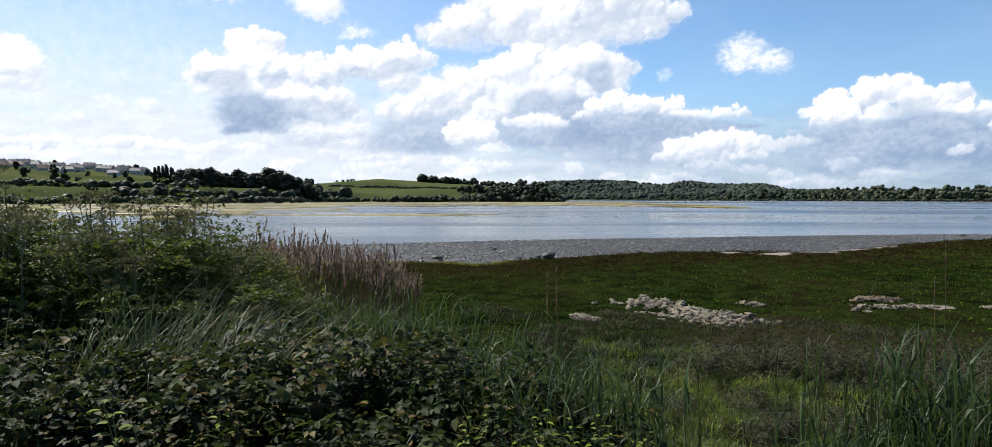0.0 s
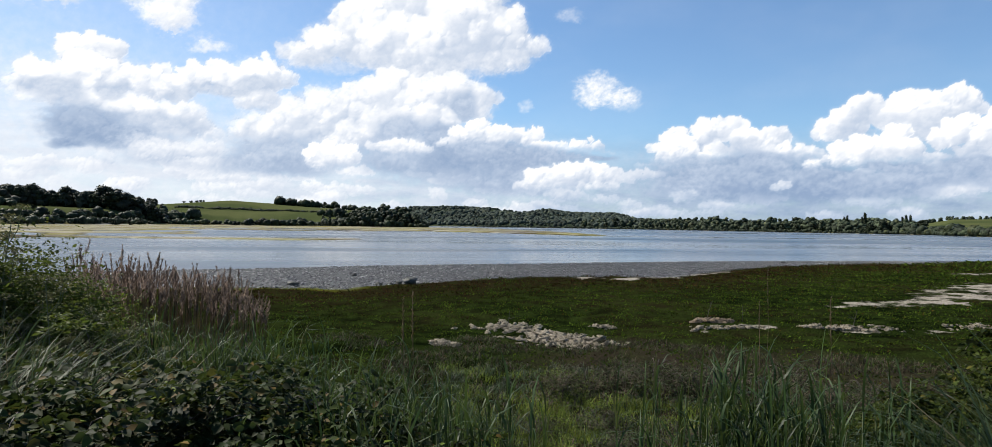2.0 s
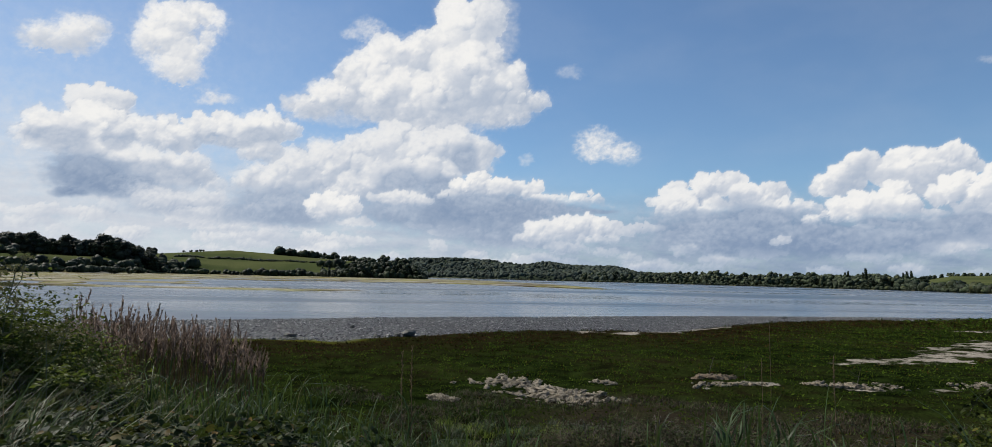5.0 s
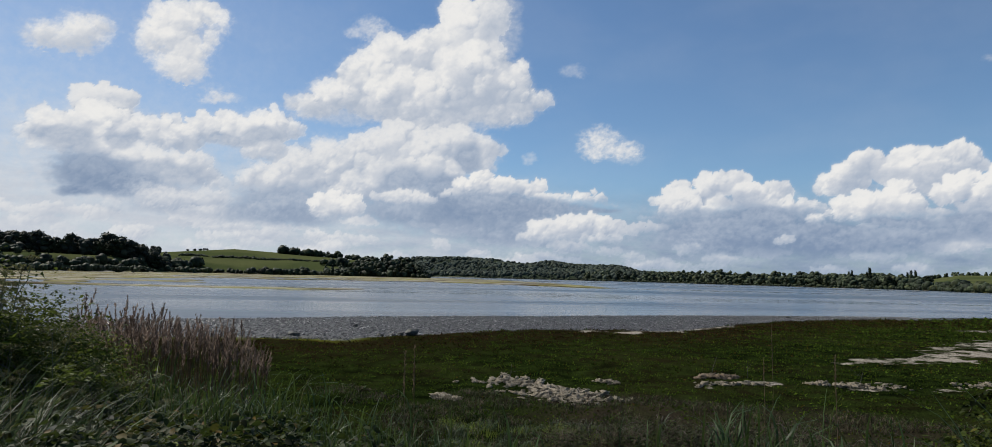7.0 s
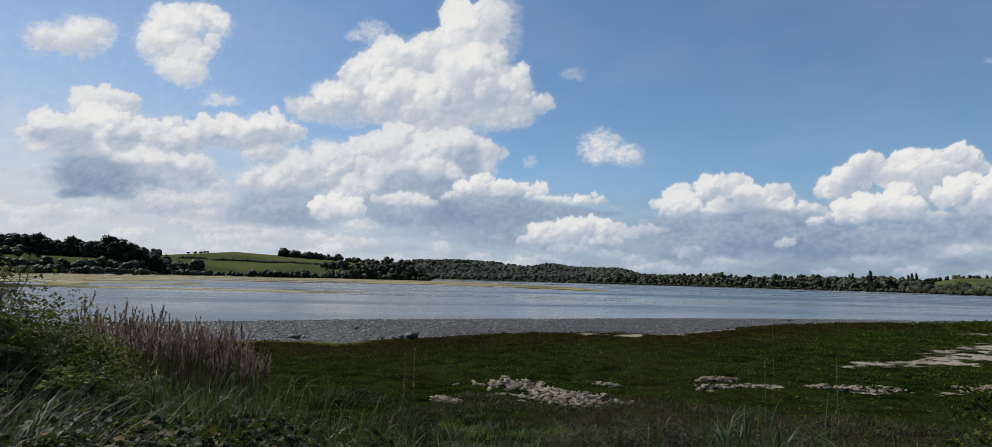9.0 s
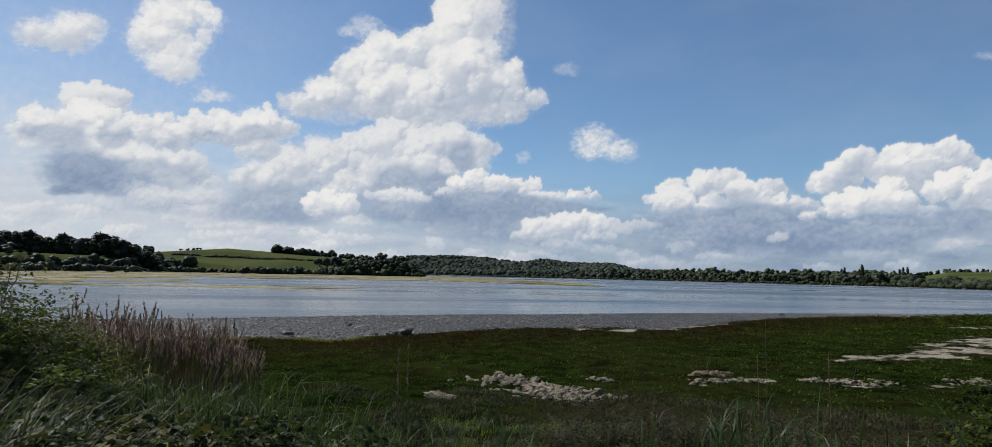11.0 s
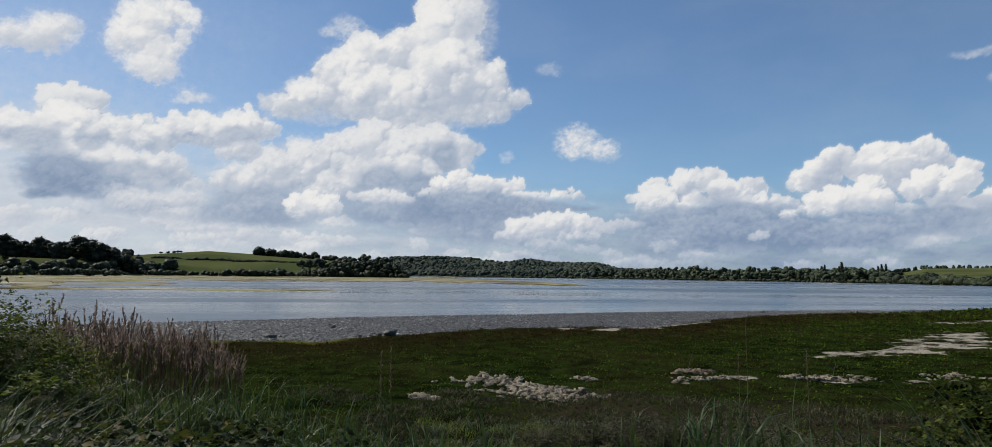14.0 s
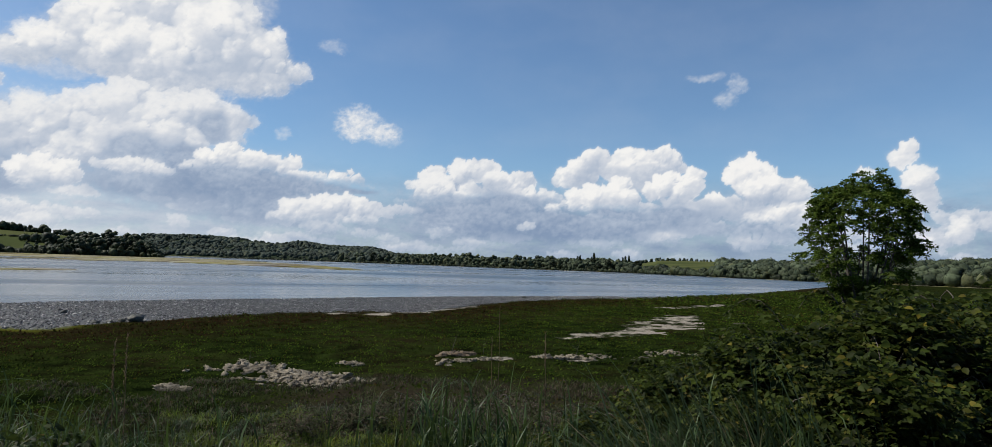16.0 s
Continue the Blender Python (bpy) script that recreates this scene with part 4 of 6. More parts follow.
rgba[:, 0], rgba[:, 1], rgba[:, 2] = cover.ravel(), tone.ravel(), 0
at.data.foreach_set("color", rgba.ravel())
tagged(new("backdrop", me), "sky with heaped white and grey cumulus clouds", "sky", kind="structure")


# ---- far trees ----
def crown_leaves(geo, seed, lobes, count, size):
    """Leaf clumps over a heap of rounded lobes (x, y, z, radius, squash), denser on the outside."""
    g = rng(seed)
    lob = np.array(lobes, float)
    pick = g.choice(len(lob), count, p=lob[:, 3] ** 2 / (lob[:, 3] ** 2).sum())
    d = unit(g.normal(size=(count, 3)))
    r = lob[pick, 3] * g.uniform(0.62, 1.06, count) ** 0.6
    p = lob[pick, :3] + d * r[:, None] * np.stack([np.ones(count), np.ones(count), lob[pick, 4]], 1)
    along = unit(d + 0.8 * g.normal(size=(count, 3)))
    leaves(geo, p, along, unit(d + 0.5 * g.normal(size=(count, 3))), size * g.uniform(0.6, 1.4, count), size * g.uniform(0.5, 1.0, count))


BLOBS = [lump(1.0, 900 + k, (1, 1, 1), 0.42, 2.4, 2) for k in range(8)]


def crown_core(geo, lobes, g, fill=0.9):
    """Close-set foliage masses behind the outer leaf clumps."""
    for x, y, z, r, sq in lobes:
        v, f = BLOBS[g.integers(8)]
        a = g.uniform(0, 6.28)
        turn = np.array([[math.cos(a), -math.sin(a), 0], [math.sin(a), math.cos(a), 0], [0, 0, 1.0]])
        geo.add((v @ turn.T) * (r * fill * np.array([1, 1, sq])) + np.array([x, y, z]), f)


def far_tree(name, kind_of, seed, label):
    """A broad-leaved tree, poplar, pine or shrub, about one unit for a metre, at the origin."""
    g = rng(seed)
    e = thing(name, 0, -60, -40, label, "shrub" if kind_of == "shrub" else "tree")
    h = {"round": 15, "poplar": 19, "pine": 16, "shrub": 4.2}[kind_of]
    tr = Geo()
    tube(tr, [(0, 0, -0.6), (0.1, 0, h * 0.25), (0.0, 0.1, h * 0.6), (0.1, 0, h * 0.9)], [h * 0.022, h * 0.018, h * 0.011, h * 0.003], 6)
    lobes = []
    if kind_of == "poplar":
        for k in range(10):
            z = h * (0.16 + 0.08 * k)
            lobes.append((g.normal() * 0.25, g.normal() * 0.25, z, 1.9 * (1 - 0.6 * (k / 10) ** 2), 1.3))
    else:
        nl = {"round": 18, "pine": 16, "shrub": 7}[kind_of]
        for k in range(nl):
            ang, rad = g.uniform(0, 6.28), g.uniform(0.0, 0.30 if kind_of != "shrub" else 0.55) * h
            top = {"round": (0.16, 0.86), "pine": (0.18, 0.88), "shrub": (0.16, 0.6)}[kind_of]
            z = h * g.uniform(*top)
            fall = 1 - 0.55 * max(0, (z / h - 0.5) / 0.5)
            lobes.append((rad * fall * math.cos(ang), rad * fall * math.sin(ang), z, h * g.uniform(0.13, 0.2) * (1.25 if kind_of == "shrub" else 1), g.uniform(0.6, 0.95)))
    for lo in lobes[:7]:
        tube(tr, [(0, 0, max(0.2, lo[2] * 0.45)), (lo[0] * 0.5, lo[1] * 0.5, lo[2] * 0.75), lo[:3]], [h * 0.009, h * 0.006, h * 0.002], 5)
    tr.ob("trunk", M["bark"], e)
    cr = Geo()
    crown_core(cr, lobes, g, 0.86)
    crown_leaves(cr, seed, lobes, {"round": 1000, "poplar": 800, "pine": 1000, "shrub": 420}[kind_of], {"round": 1.15, "poplar": 0.95, "pine": 1.1, "shrub": 0.72}[kind_of])
    cr.ob("crown", M["conifer"] if kind_of == "pine" else M["far_leaf_light"] if "pale" in label else M["far_leaf"], e)
    return e


KINDS = {
    "round": [far_tree("tree", "round", 200 + k, "broad-leaved tree with a full dark green crown in a far wood") for k in range(4)],
    "light": [far_tree("tree", "round", 220 + k, "broad-leaved tree with a pale green crown on the far shore") for k in range(3)],
    "poplar": [far_tree("poplar_tree", "poplar", 240 + k, "tall narrow dark green poplar on the far shore") for k in range(2)],
    "pine": [far_tree("conifer_tree", "pine", 250 + k, "dark evergreen tree with a dense crown in a far wood") for k in range(3)],
    "shrub": [far_tree("shrub", "shrub", 260 + k, "low rounded dark green shrub in a far hedge") for k in range(3)],
}
first_use = set()


def plant_far(kind_of, az, r, size, g, group):
    x, y = r * math.sin(radians(az)), r * math.cos(radians(az))
    src = KINDS[kind_of][g.integers(len(KINDS[kind_of]))]
    s = size * g.uniform(0.85, 1.15)
    m = pose(x, y, gz(x, y) - 0.2, 0, 0, g.uniform(0, 360)) @ Matrix.Diagonal((s * g.uniform(0.9, 1.15), s * g.uniform(0.9, 1.15), s, 1))
    if src.name in first_use:
        src = copy_thing(src, m)
    else:
        first_use.add(src.name)
        src.matrix_world = m
    src["group"] = group


def join_far(geo, kind_of, az, r, size, g):
    """A tree inside a wood, of which only the crown shows."""
    x, y = r * math.sin(radians(az)), r * math.cos(radians(az))
    z, h = gz(x, y), (4.5 if kind_of == "shrub" else 15.0) * size
    lobes = [(x + g.normal() * h * 0.12, y + g.normal() * h * 0.12, z + h * q, h * (0.30 - 0.16 * q) * g.uniform(0.85, 1.15) * (1.5 if kind_of == "shrub" else 1), 0.85) for q in (0.22, 0.4, 0.55, 0.72, 0.82)]
    crown_core(geo, lobes, g, 0.88)
    crown_leaves(geo, int(g.integers(1e9)), lobes, 200, h * 0.055)


west_geo, head_geo, north_geo = Geo(), Geo(), Geo()
g = rng(31)
for k in range(150):                      # the dark wood behind the western shore, highest in its middle, low at its end
    az = g.uniform(-25.6, -14.6)
    tall = np.interp(az, [-25.6, -23.5, -22.3, -21, -19.6, -18.8, -17.0, -16.4, -15.6, -14.6], [0.90, 1.16, 0.86, 0.98, 0.92, 1.12, 1.02, 0.72, 0.86, 0.42])
    if k < 60:
        plant_far(("pine", "round", "round")[k % 3], az, g.uniform(628, 650), tall * g.uniform(0.82, 1.06), g, "wood behind the western shore")
    else:
        join_far(west_geo, "round", az, g.uniform(628, 680), tall * g.uniform(0.86, 1.06), g)
tagged(west_geo.ob("west_wood", M["conifer"]), "dense dark wood behind the western shore", "woods", kind="stuff")
for az in (-27.0, -26.75, -26.45, -26.2, -25.9, -25.75):
    plant_far("poplar", az, 640, 0.98, g, "poplars by the western wood")
for k in range(64):
    plant_far(("round", "light", "shrub", "shrub")[k % 4], g.uniform(-38, -27.2), g.uniform(600, 1120), g.uniform(0.5, 0.8), g, "trees among the village houses")


def hedge(az0, az1, away, tall, seed, label, shore=True):
    """A hedge of leaf clumps along a curve at a given way behind the shore, or at a given distance."""
    g = rng(seed)
    span = radians(abs(az1 - az0)) * (float(np.interp((az0 + az1) / 2, FAR_AZ, FAR_SHORE)) if shore else away)
    count = int(span / (0.17 * tall)) + 6
    az = g.uniform(az0, az1, count)
    r = (np.interp(az, FAR_AZ, FAR_SHORE) if shore else 0) + away + g.normal(size=count) * 2.2 + 4 * np.sin(az * 1.7 + seed)
    x, y = r * np.sin(np.radians(az)), r * np.cos(np.radians(az))
    top = np.clip(tall * (0.70 + 0.7 * fbm(az * 2.3, az * 0 + seed, 110 + seed, 4) + 0.15 * g.normal(size=count)), 0.25 * tall, None)
    z = ground(x, y)[0]
    lobes = [(px_, py_, pz_ + h * 0.45, h * g.uniform(0.42, 0.62), g.uniform(0.8, 1.05)) for px_, py_, pz_, h in zip(x, y, z, top)]
    geo = Geo()
    crown_core(geo, lobes, g, 0.95)
    crown_leaves(geo, seed, lobes, count * 18, 0.16 * tall)
    tagged(geo.ob("hedge", M["far_leaf"]), label, "hedge", "hedges behind the western shore")


hedge(-38, 1.0, 24, 4.5, 1, "dense dark green hedge along the western shore")
hedge(-30, -13.5, 46, 6.0, 2, "uneven dark green hedge in front of the wood")
hedge(-17.0, -12.3, 52, 9.0, 3, "tall bushy hedge at the field's corner")
hedge(-38, -24, 90, 5.0, 4, "dark green hedge between small fields")
hedge(-14.0, -1.0, 800, 2.6, 5, "low trimmed hedge across the green field", False)
hedge(-6.6, 0.5, 900, 9.0, 6, "scrubby hedge on the field's crest", False)
hedge(-9.0, 1.0, 20, 6.5, 10, "uneven dark hedge at the foot of the green field")
hedge(-3.2, 2.0, 80, 8.0, 7, "scrub on the slope of the headland")
hedge(1.0, 5.7, 14, 6.0, 8, "dark scrub at the foot of the headland")
hedge(44.0, 51.0, 16, 10.0, 11, "low trees between the water and the field")
hedge(-2.0, 5.9, 32, 7.0, 13, "dense scrub on the wooded headland")
hedge(-0.5, 5.0, 62, 9.0, 14, "tall scrub behind the headland's edge")
hedge(10, 59, 9, 4.5, 9, "dark waterside scrub along the northern shore")
for k in range(30):
    plant_far("shrub", g.uniform(-37, -16), np.interp(-25, FAR_AZ, FAR_SHORE) + g.uniform(40, 120), g.uniform(0.7, 1.3), g, "shrubs behind the western shore")
for az in (-12.9, -12.5, -12.2, -13.4, -12.0):
    plant_far("shrub", az, 940, 1.1, g, "shrubs on the skyline")
for k in range(22):
    plant_far("round", g.uniform(-6.4, -2.6), g.uniform(905, 940), g.uniform(0.42, 0.62), g, "clump on the field's crest")
for k in range(190):                      # wooded headland, a closed dark mass that ends in a low point
    az = g.uniform(-3.2, 5.7)
    tall = np.interp(az, [-3.2, -1.3, 0.5, 2.6, 4.1, 5.0, 5.75], [0.32, 0.42, 0.86, 1.0, 0.88, 0.62, 0.20])
    low_one = k % 3 == 1
    if k < 60:
        plant_far("shrub" if low_one else "round", az, g.uniform(618, 650), (2.6 if low_one else 1.0) * tall * g.uniform(0.8, 1.1), g, "wooded headland")
    else:
        join_far(head_geo, "round", az, g.uniform(618, 690), tall * g.uniform(0.8, 1.1), g)
tagged(head_geo.ob("headland_wood", M["far_leaf"]), "closed dark green scrub wood on the headland", "woods", kind="stuff")
for k in range(330):                      # trees along the northern shore, crown beside crown
    az = g.uniform(19, 60)
    r = np.interp(az, FAR_AZ, FAR_SHORE)
    in_field = 43.6 < az < 51.5            # lower trees in front of the field
    tall = np.interp(az, [19, 26, 30, 36, 43, 46, 52, 60], [0.95, 1.1, 1.3, 1.2, 1.0, 0.8, 0.72, 0.7])
    if k >= 120:
        join_far(north_geo, "round", az, r * g.uniform(1.02, 1.04 if in_field else 1.10), (0.6 if in_field else 1.0) * g.uniform(0.75, 1.15) * tall, g)
    elif in_field and k % 3 == 0:
        plant_far("shrub", az, r * g.uniform(1.015, 1.03), g.uniform(0.9, 1.5), g, "trees along the northern shore")
    else:
        plant_far(("light", "round", "light")[k % 3], az, r * g.uniform(1.02, 1.04 if in_field else 1.10), (0.55 if in_field else 1.0) * g.uniform(0.75, 1.15) * tall, g, "trees along the northern shore")
tagged(north_geo.ob("northern_wood", M["far_leaf_light"]), "band of rounded green trees along the northern shore", "woods", kind="stuff")
for az in (39.2, 39.4, 40.4, 40.6, 43.0, 43.2, 43.5):
    plant_far("poplar", az, np.interp(az, FAR_AZ, FAR_SHORE) * 1.1, 1.2, g, "poplars on the northern shore")
for k in range(30):
    plant_far(("round", "light")[k % 2], g.uniform(39.8, 44.3), np.interp(42, FAR_AZ, FAR_SHORE) * g.uniform(1.03, 1.1), g.uniform(0.8, 1.05), g, "trees along the northern shore")
crest_geo = Geo()
for k in range(150):
    join_far(crest_geo, "shrub", g.uniform(43.3, 60.0), g.uniform(1640, 1690), g.uniform(0.9, 2.0), g)
tagged(crest_geo.ob("crest_hedge", M["far_leaf_light"]), "hedge of rounded bushes along the crest of a far field", "hedge", kind="stuff")
for k in range(14):
    plant_far(("round", "shrub")[k % 2], g.uniform(43.5, 57.0), g.uniform(1640, 1690), g.uniform(0.45, 0.8) * (1.5 if k % 2 else 0.8), g, "trees along the top of the far field")
for k in range(34):
    plant_far(("round", "light")[k % 2], g.uniform(52, 72), g.uniform(560, 800), g.uniform(0.7, 1.0), g, "trees along the eastern shore")

# woods over the far hills
geo = Geo()
g = rng(77)
cnt = 12000
az = g.uniform(4.3, 72, cnt)
shore_r, crest_r = np.interp(np.maximum(az, 6.6), FAR_AZ, FAR_SHORE), np.interp(np.maximum(az, 6.6), FAR_AZ, FAR_CREST_R)
u = g.uniform(0, 1, cnt)
r = np.where(az > 24, shore_r * (1.03 + 0.26 * u), shore_r * 1.02 + 20 + u ** 0.8 * (crest_r - shore_r))
x, y = r * np.sin(np.radians(az)), r * np.cos(np.radians(az))
clear = fbm(x * 0.0022, y * 0.0022, 34, 3)               # clearings and small fields
inwood = ((az < 24) | (r < shore_r * 1.35)) & ((az < 43.8) | (az > 50.6)) & (az > 4.3) & ((clear > -0.20) | (u < 0.12) | (u > 0.95))
x, y, tall_w = x[inwood], y[inwood], 1 + 0.9 * fbm(x[inwood] * 0.006, y[inwood] * 0.006, 36, 3)
zz = ground(x, y)[0]
near_geo = Geo()
for px_, py_, pz_, tw in zip(x, y, zz, tall_w):
    east = math.atan2(px_, py_) > 0.42
    if east:
        if g.uniform() < 0.30:              # single crowns, made of leaf clumps
            h, w = g.uniform(10, 17) * float(tw), g.uniform(3.5, 6.5)
            lobes = [(px_, py_, pz_ + h * 0.35, w, 0.9), (px_ + g.normal() * 2, py_, pz_ + h * 0.62, w * 0.8, 0.9)]
            crown_core(near_geo, lobes, g, 0.78)
            crown_leaves(near_geo, int(g.integers(1e9)), lobes, 110, 0.9)
        continue
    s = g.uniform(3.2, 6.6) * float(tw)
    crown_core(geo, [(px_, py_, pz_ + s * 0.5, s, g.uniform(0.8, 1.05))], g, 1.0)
# the leaf colour of these woods carries the haze of distance
tagged(geo.ob("far_woods", M["hazed_hill_leaf"]), "dense woods covering the hills across the water, with distance haze in their leaf colour", "woods", kind="stuff")
tagged(near_geo.ob("shore_woods", M["far_leaf_light"]), "dark green woods behind the trees of the northern shore", "woods", kind="stuff")


# ---- village ----
def house(x, y, z, turn, w, d, h, roof, label):
    e = thing("house", x, y, z, label, "house", "village on the western hill", turn)
    bm = bmesh.new()
    gable = h + d * 0.42
    pts = [(-w / 2, -d / 2), (w / 2, -d / 2), (w / 2, d / 2), (-w / 2, d / 2)]
    lo = [bm.verts.new((px_, py_, -2)) for px_, py_ in pts]
    hi = [bm.verts.new((px_, py_, h)) for px_, py_ in pts]
    ga_, gb_ = bm.verts.new((-w / 2, 0, gable)), bm.verts.new((w / 2, 0, gable))
    bm.faces.new((lo[0], lo[1], hi[1], hi[0])), bm.faces.new((lo[2], lo[3], hi[3], hi[2]))
    bm.faces.new((lo[1], lo[2], hi[2], gb_, hi[1])), bm.faces.new((lo[3], lo[0], hi[0], ga_, hi[3]))
    part("wall", bm, M["render_wall"], e)
    for side in (-1, 1):
        bm = bmesh.new()
        o, t = 0.4, 0.22
        a_, b_ = (side * (d / 2 + o), h - o * 0.84), (0, gable + 0.02)
        v = [bm.verts.new((sx * (w / 2 + 0.3), py_, pz_ + dz)) for dz in (0.02, t) for sx, (py_, pz_) in ((-1, a_), (1, a_), (1, b_), (-1, b_))]
        for q in ((0, 1, 2, 3), (4, 7, 6, 5), (0, 4, 5, 1), (1, 5, 6, 2), (2, 6, 7, 3), (3, 7, 4, 0)):
            bm.faces.new([v[i] for i in q])
        part("roof", bm, roof, e)
    for wx in (-w * 0.3, 0.0, w * 0.3):
        for wz in ((h * 0.45,) if h < 4 else (h * 0.25, h * 0.72)):
            bm = bmesh.new()
            bmesh.ops.create_cube(bm, size=1.0, matrix=Matrix.Translation((wx, -d / 2 - 0.02, wz)) @ Matrix.Diagonal((1.3, 0.12, 1.2, 1)))
            pane = part("window", bm, M["window_glass"], e)
            bm = bmesh.new()
            for fx, fz, fw, fh in ((0, 0.62, 1.5, 0.1), (0, -0.62, 1.5, 0.1), (-0.68, 0, 0.1, 1.2), (0.68, 0, 0.1, 1.2), (0, 0, 0.07, 1.2)):
                bmesh.ops.create_cube(bm, size=1.0, matrix=Matrix.Translation((wx + fx, -d / 2 - 0.05, wz + fz)) @ Matrix.Diagonal((fw, 0.14, fh, 1)))
            part("frame", bm, M["render_wall"], pane, "white window frame")
    bm = bmesh.new()
    bmesh.ops.create_cube(bm, size=1.0, matrix=Matrix.Translation((w * 0.32, 0, gable + 0.4)) @ Matrix.Diagonal((0.9, 0.6, 1.6, 1)))
    part("chimney", bm, M["render_wall"], e)


def part(name, bm, material, parent, label=""):
    me = bpy.data.meshes.new(name)
    bmesh.ops.recalc_face_normals(bm, faces=bm.faces)
    bm.to_mesh(me)
    bm.free()
    me.materials.append(material)
    o = new(name, me)
    o.parent = parent
    return tagged(o, label)


g = rng(12)
for k in range(44):
    az = -37.8 + 10.4 * (k + g.uniform(0, 0.8)) / 44
    r = g.uniform(820, 1110)
    x, y = r * math.sin(radians(az)), r * math.cos(radians(az))
    house(x, y, gz(x, y), -az + g.uniform(-35, 35), g.uniform(8, 13), g.uniform(6.5, 8.5), g.choice([2.6, 2.8, 4.6]), M["slate"] if k % 3 else M["red_tile"],
          "white rendered village house with a slate roof" if k % 3 else "white rendered village house with a tiled roof")

# ---- marsh ----
def polar(az, r):
    return r * math.sin(radians(az)), r * math.cos(radians(az))


def scatter(g, count, az0, az1, r0, r1, power=0.5):
    az = np.radians(g.uniform(az0, az1, count))
    r = (r0 ** (1 / power) + g.uniform(0, 1, count) * (r1 ** (1 / power) - r0 ** (1 / power))) ** power
    return r * np.sin(az), r * np.cos(az)


def boulder(name, x, y, size, squash, seed, material, label, category, group=""):
    v, f = lump(size, seed, squash, 0.45, 1.3, 3)
    o = Geo().add(v, f).ob(name, material, None, label)
    o.matrix_world = pose(x, y, gz(x, y) + size * squash[2] * 0.45, 0, 0, seed * 67)
    tagged(o, category=category, group=group)


for k, (x, y, s) in enumerate(((-3.2, 36.4, 0.22), (2.9, 36.9, 0.32), (2.3, 36.8, 0.18), (1.2, 36.6, 0.14), (-0.1, 43.5, 0.16), (1.8, 36.3, 0.12), (42.0, 60.0, 0.2))):
    boulder("rock", x, y, s, (1.4, 0.9, 0.75), 5 + k, M["dark_rock"], "dark weed-covered rock on the shingle", "rock", "rocks on the shingle")

# pale clods of the bleached patches
g = rng(40)
CLOD = [Geo().add(*lump(1.0, 60 + k, (1.0, 0.8, 0.55), 0.85, 2.3, 3)).mesh("clod", M["pale_stone"]) for k in range(6)]


BROWN_CLOD = [Geo().add(*lump(1.0, 60 + k, (1.0, 0.8, 0.55), 0.85, 2.3, 3)).mesh("clod", M["brown_clod"]) for k in range(6)]


def clod_patch(name, pts, widths, count, size, label):
    cx, cy = np.mean([p[0] for p in pts]), np.mean([p[1] for p in pts])
    e = thing(name, cx, cy, gz(cx, cy), label, "debris", "bleached patches on the marsh")
    made = 0
    heap = g.normal(size=3) * 0
    while made < count:
        k = g.integers(len(pts) - 1) if len(pts) > 1 else 0
        t = g.uniform()
        w = widths[k] + (widths[k + 1] - widths[k]) * t
        x = pts[k][0] + (pts[k + 1][0] - pts[k][0]) * t + g.normal() * w * 0.5
        y = pts[k][1] + (pts[k + 1][1] - pts[k][1]) * t + g.normal() * w * 0.5
        if made % 7 == 0:
            heap = np.array([x, y, g.uniform(0.6, 1.5)])
        x, y = heap[0] + (x - heap[0]) * 0.4, heap[1] + (y - heap[1]) * 0.4
        o = new("clod", (BROWN_CLOD if "brownish" in label else CLOD)[g.integers(6)])
        s = size * heap[2] * g.uniform(0.5, 1.5)
        o.parent = e
        o.matrix_world = pose(x, y, gz(x, y) + s * 0.12, g.uniform(-20, 20), g.uniform(-20, 20), g.uniform(0, 360)) @ Matrix.Diagonal((s * g.uniform(0.8, 1.7), s, s * g.uniform(0.6, 1.1), 1))
        made += 1


clod_patch("debris_patch", [(4.1, 21.0), (5.0, 20.6), (6.2, 20.2)], [0.9, 1.1, 1.0], 130, 0.075, "patch of bleached whitish clods on the marsh")
clod_patch("debris_patch", [(5.2, 18.9), (6.0, 18.2), (6.3, 17.3)], [1.1, 1.3, 1.0], 230, 0.085, "heaped patch of bleached cream clods on the marsh")
clod_patch("debris_patch", [(2.2, 18.4), (2.7, 17.8)], [0.5, 0.4], 50, 0.08, "small patch of bleached whitish clods among grass")
clod_patch("debris_patch", [(7.4, 20.0), (8.3, 20.4)], [0.6, 0.5], 36, 0.06, "scattered bleached clods on the marsh")
clod_patch("debris_patch", [(10.6, 19.6), (13.0, 19.9)], [0.6, 0.7], 60, 0.06, "strip of bleached whitish clods on the marsh")
clod_patch("debris_patch", [(14.2, 19.6), (17.5, 18.8)], [0.6, 0.7], 90, 0.07, "strip of bleached whitish clods on the marsh")
clod_patch("debris_patch", [(19.2, 18.9), (22.5, 18.8)], [0.6, 0.6], 50, 0.06, "strip of bleached whitish clods on the marsh")
clod_patch("debris_patch", [(11.7, 21.4), (12.9, 21.0)], [0.4, 0.35], 70, 0.085, "heap of brownish clods of earth on the marsh")

# shingle: the stones that stand out
geo = Geo()
ico_v = np.array([(1, 0, 0), (0, 1, 0), (-1, 0, 0), (0, -1, 0), (0, 0, 1.0), (0, 0, -1)])
ico_f = np.array([(0, 1, 4), (1, 2, 4), (2, 3, 4), (3, 0, 4), (1, 0, 5), (2, 1, 5), (3, 2, 5), (0, 3, 5)])
cnt = 34000
x = g.uniform(-22, 60, cnt)
ye, ym = np.interp(x, *WATER_EDGE), np.interp(x, *MARSH_EDGE)
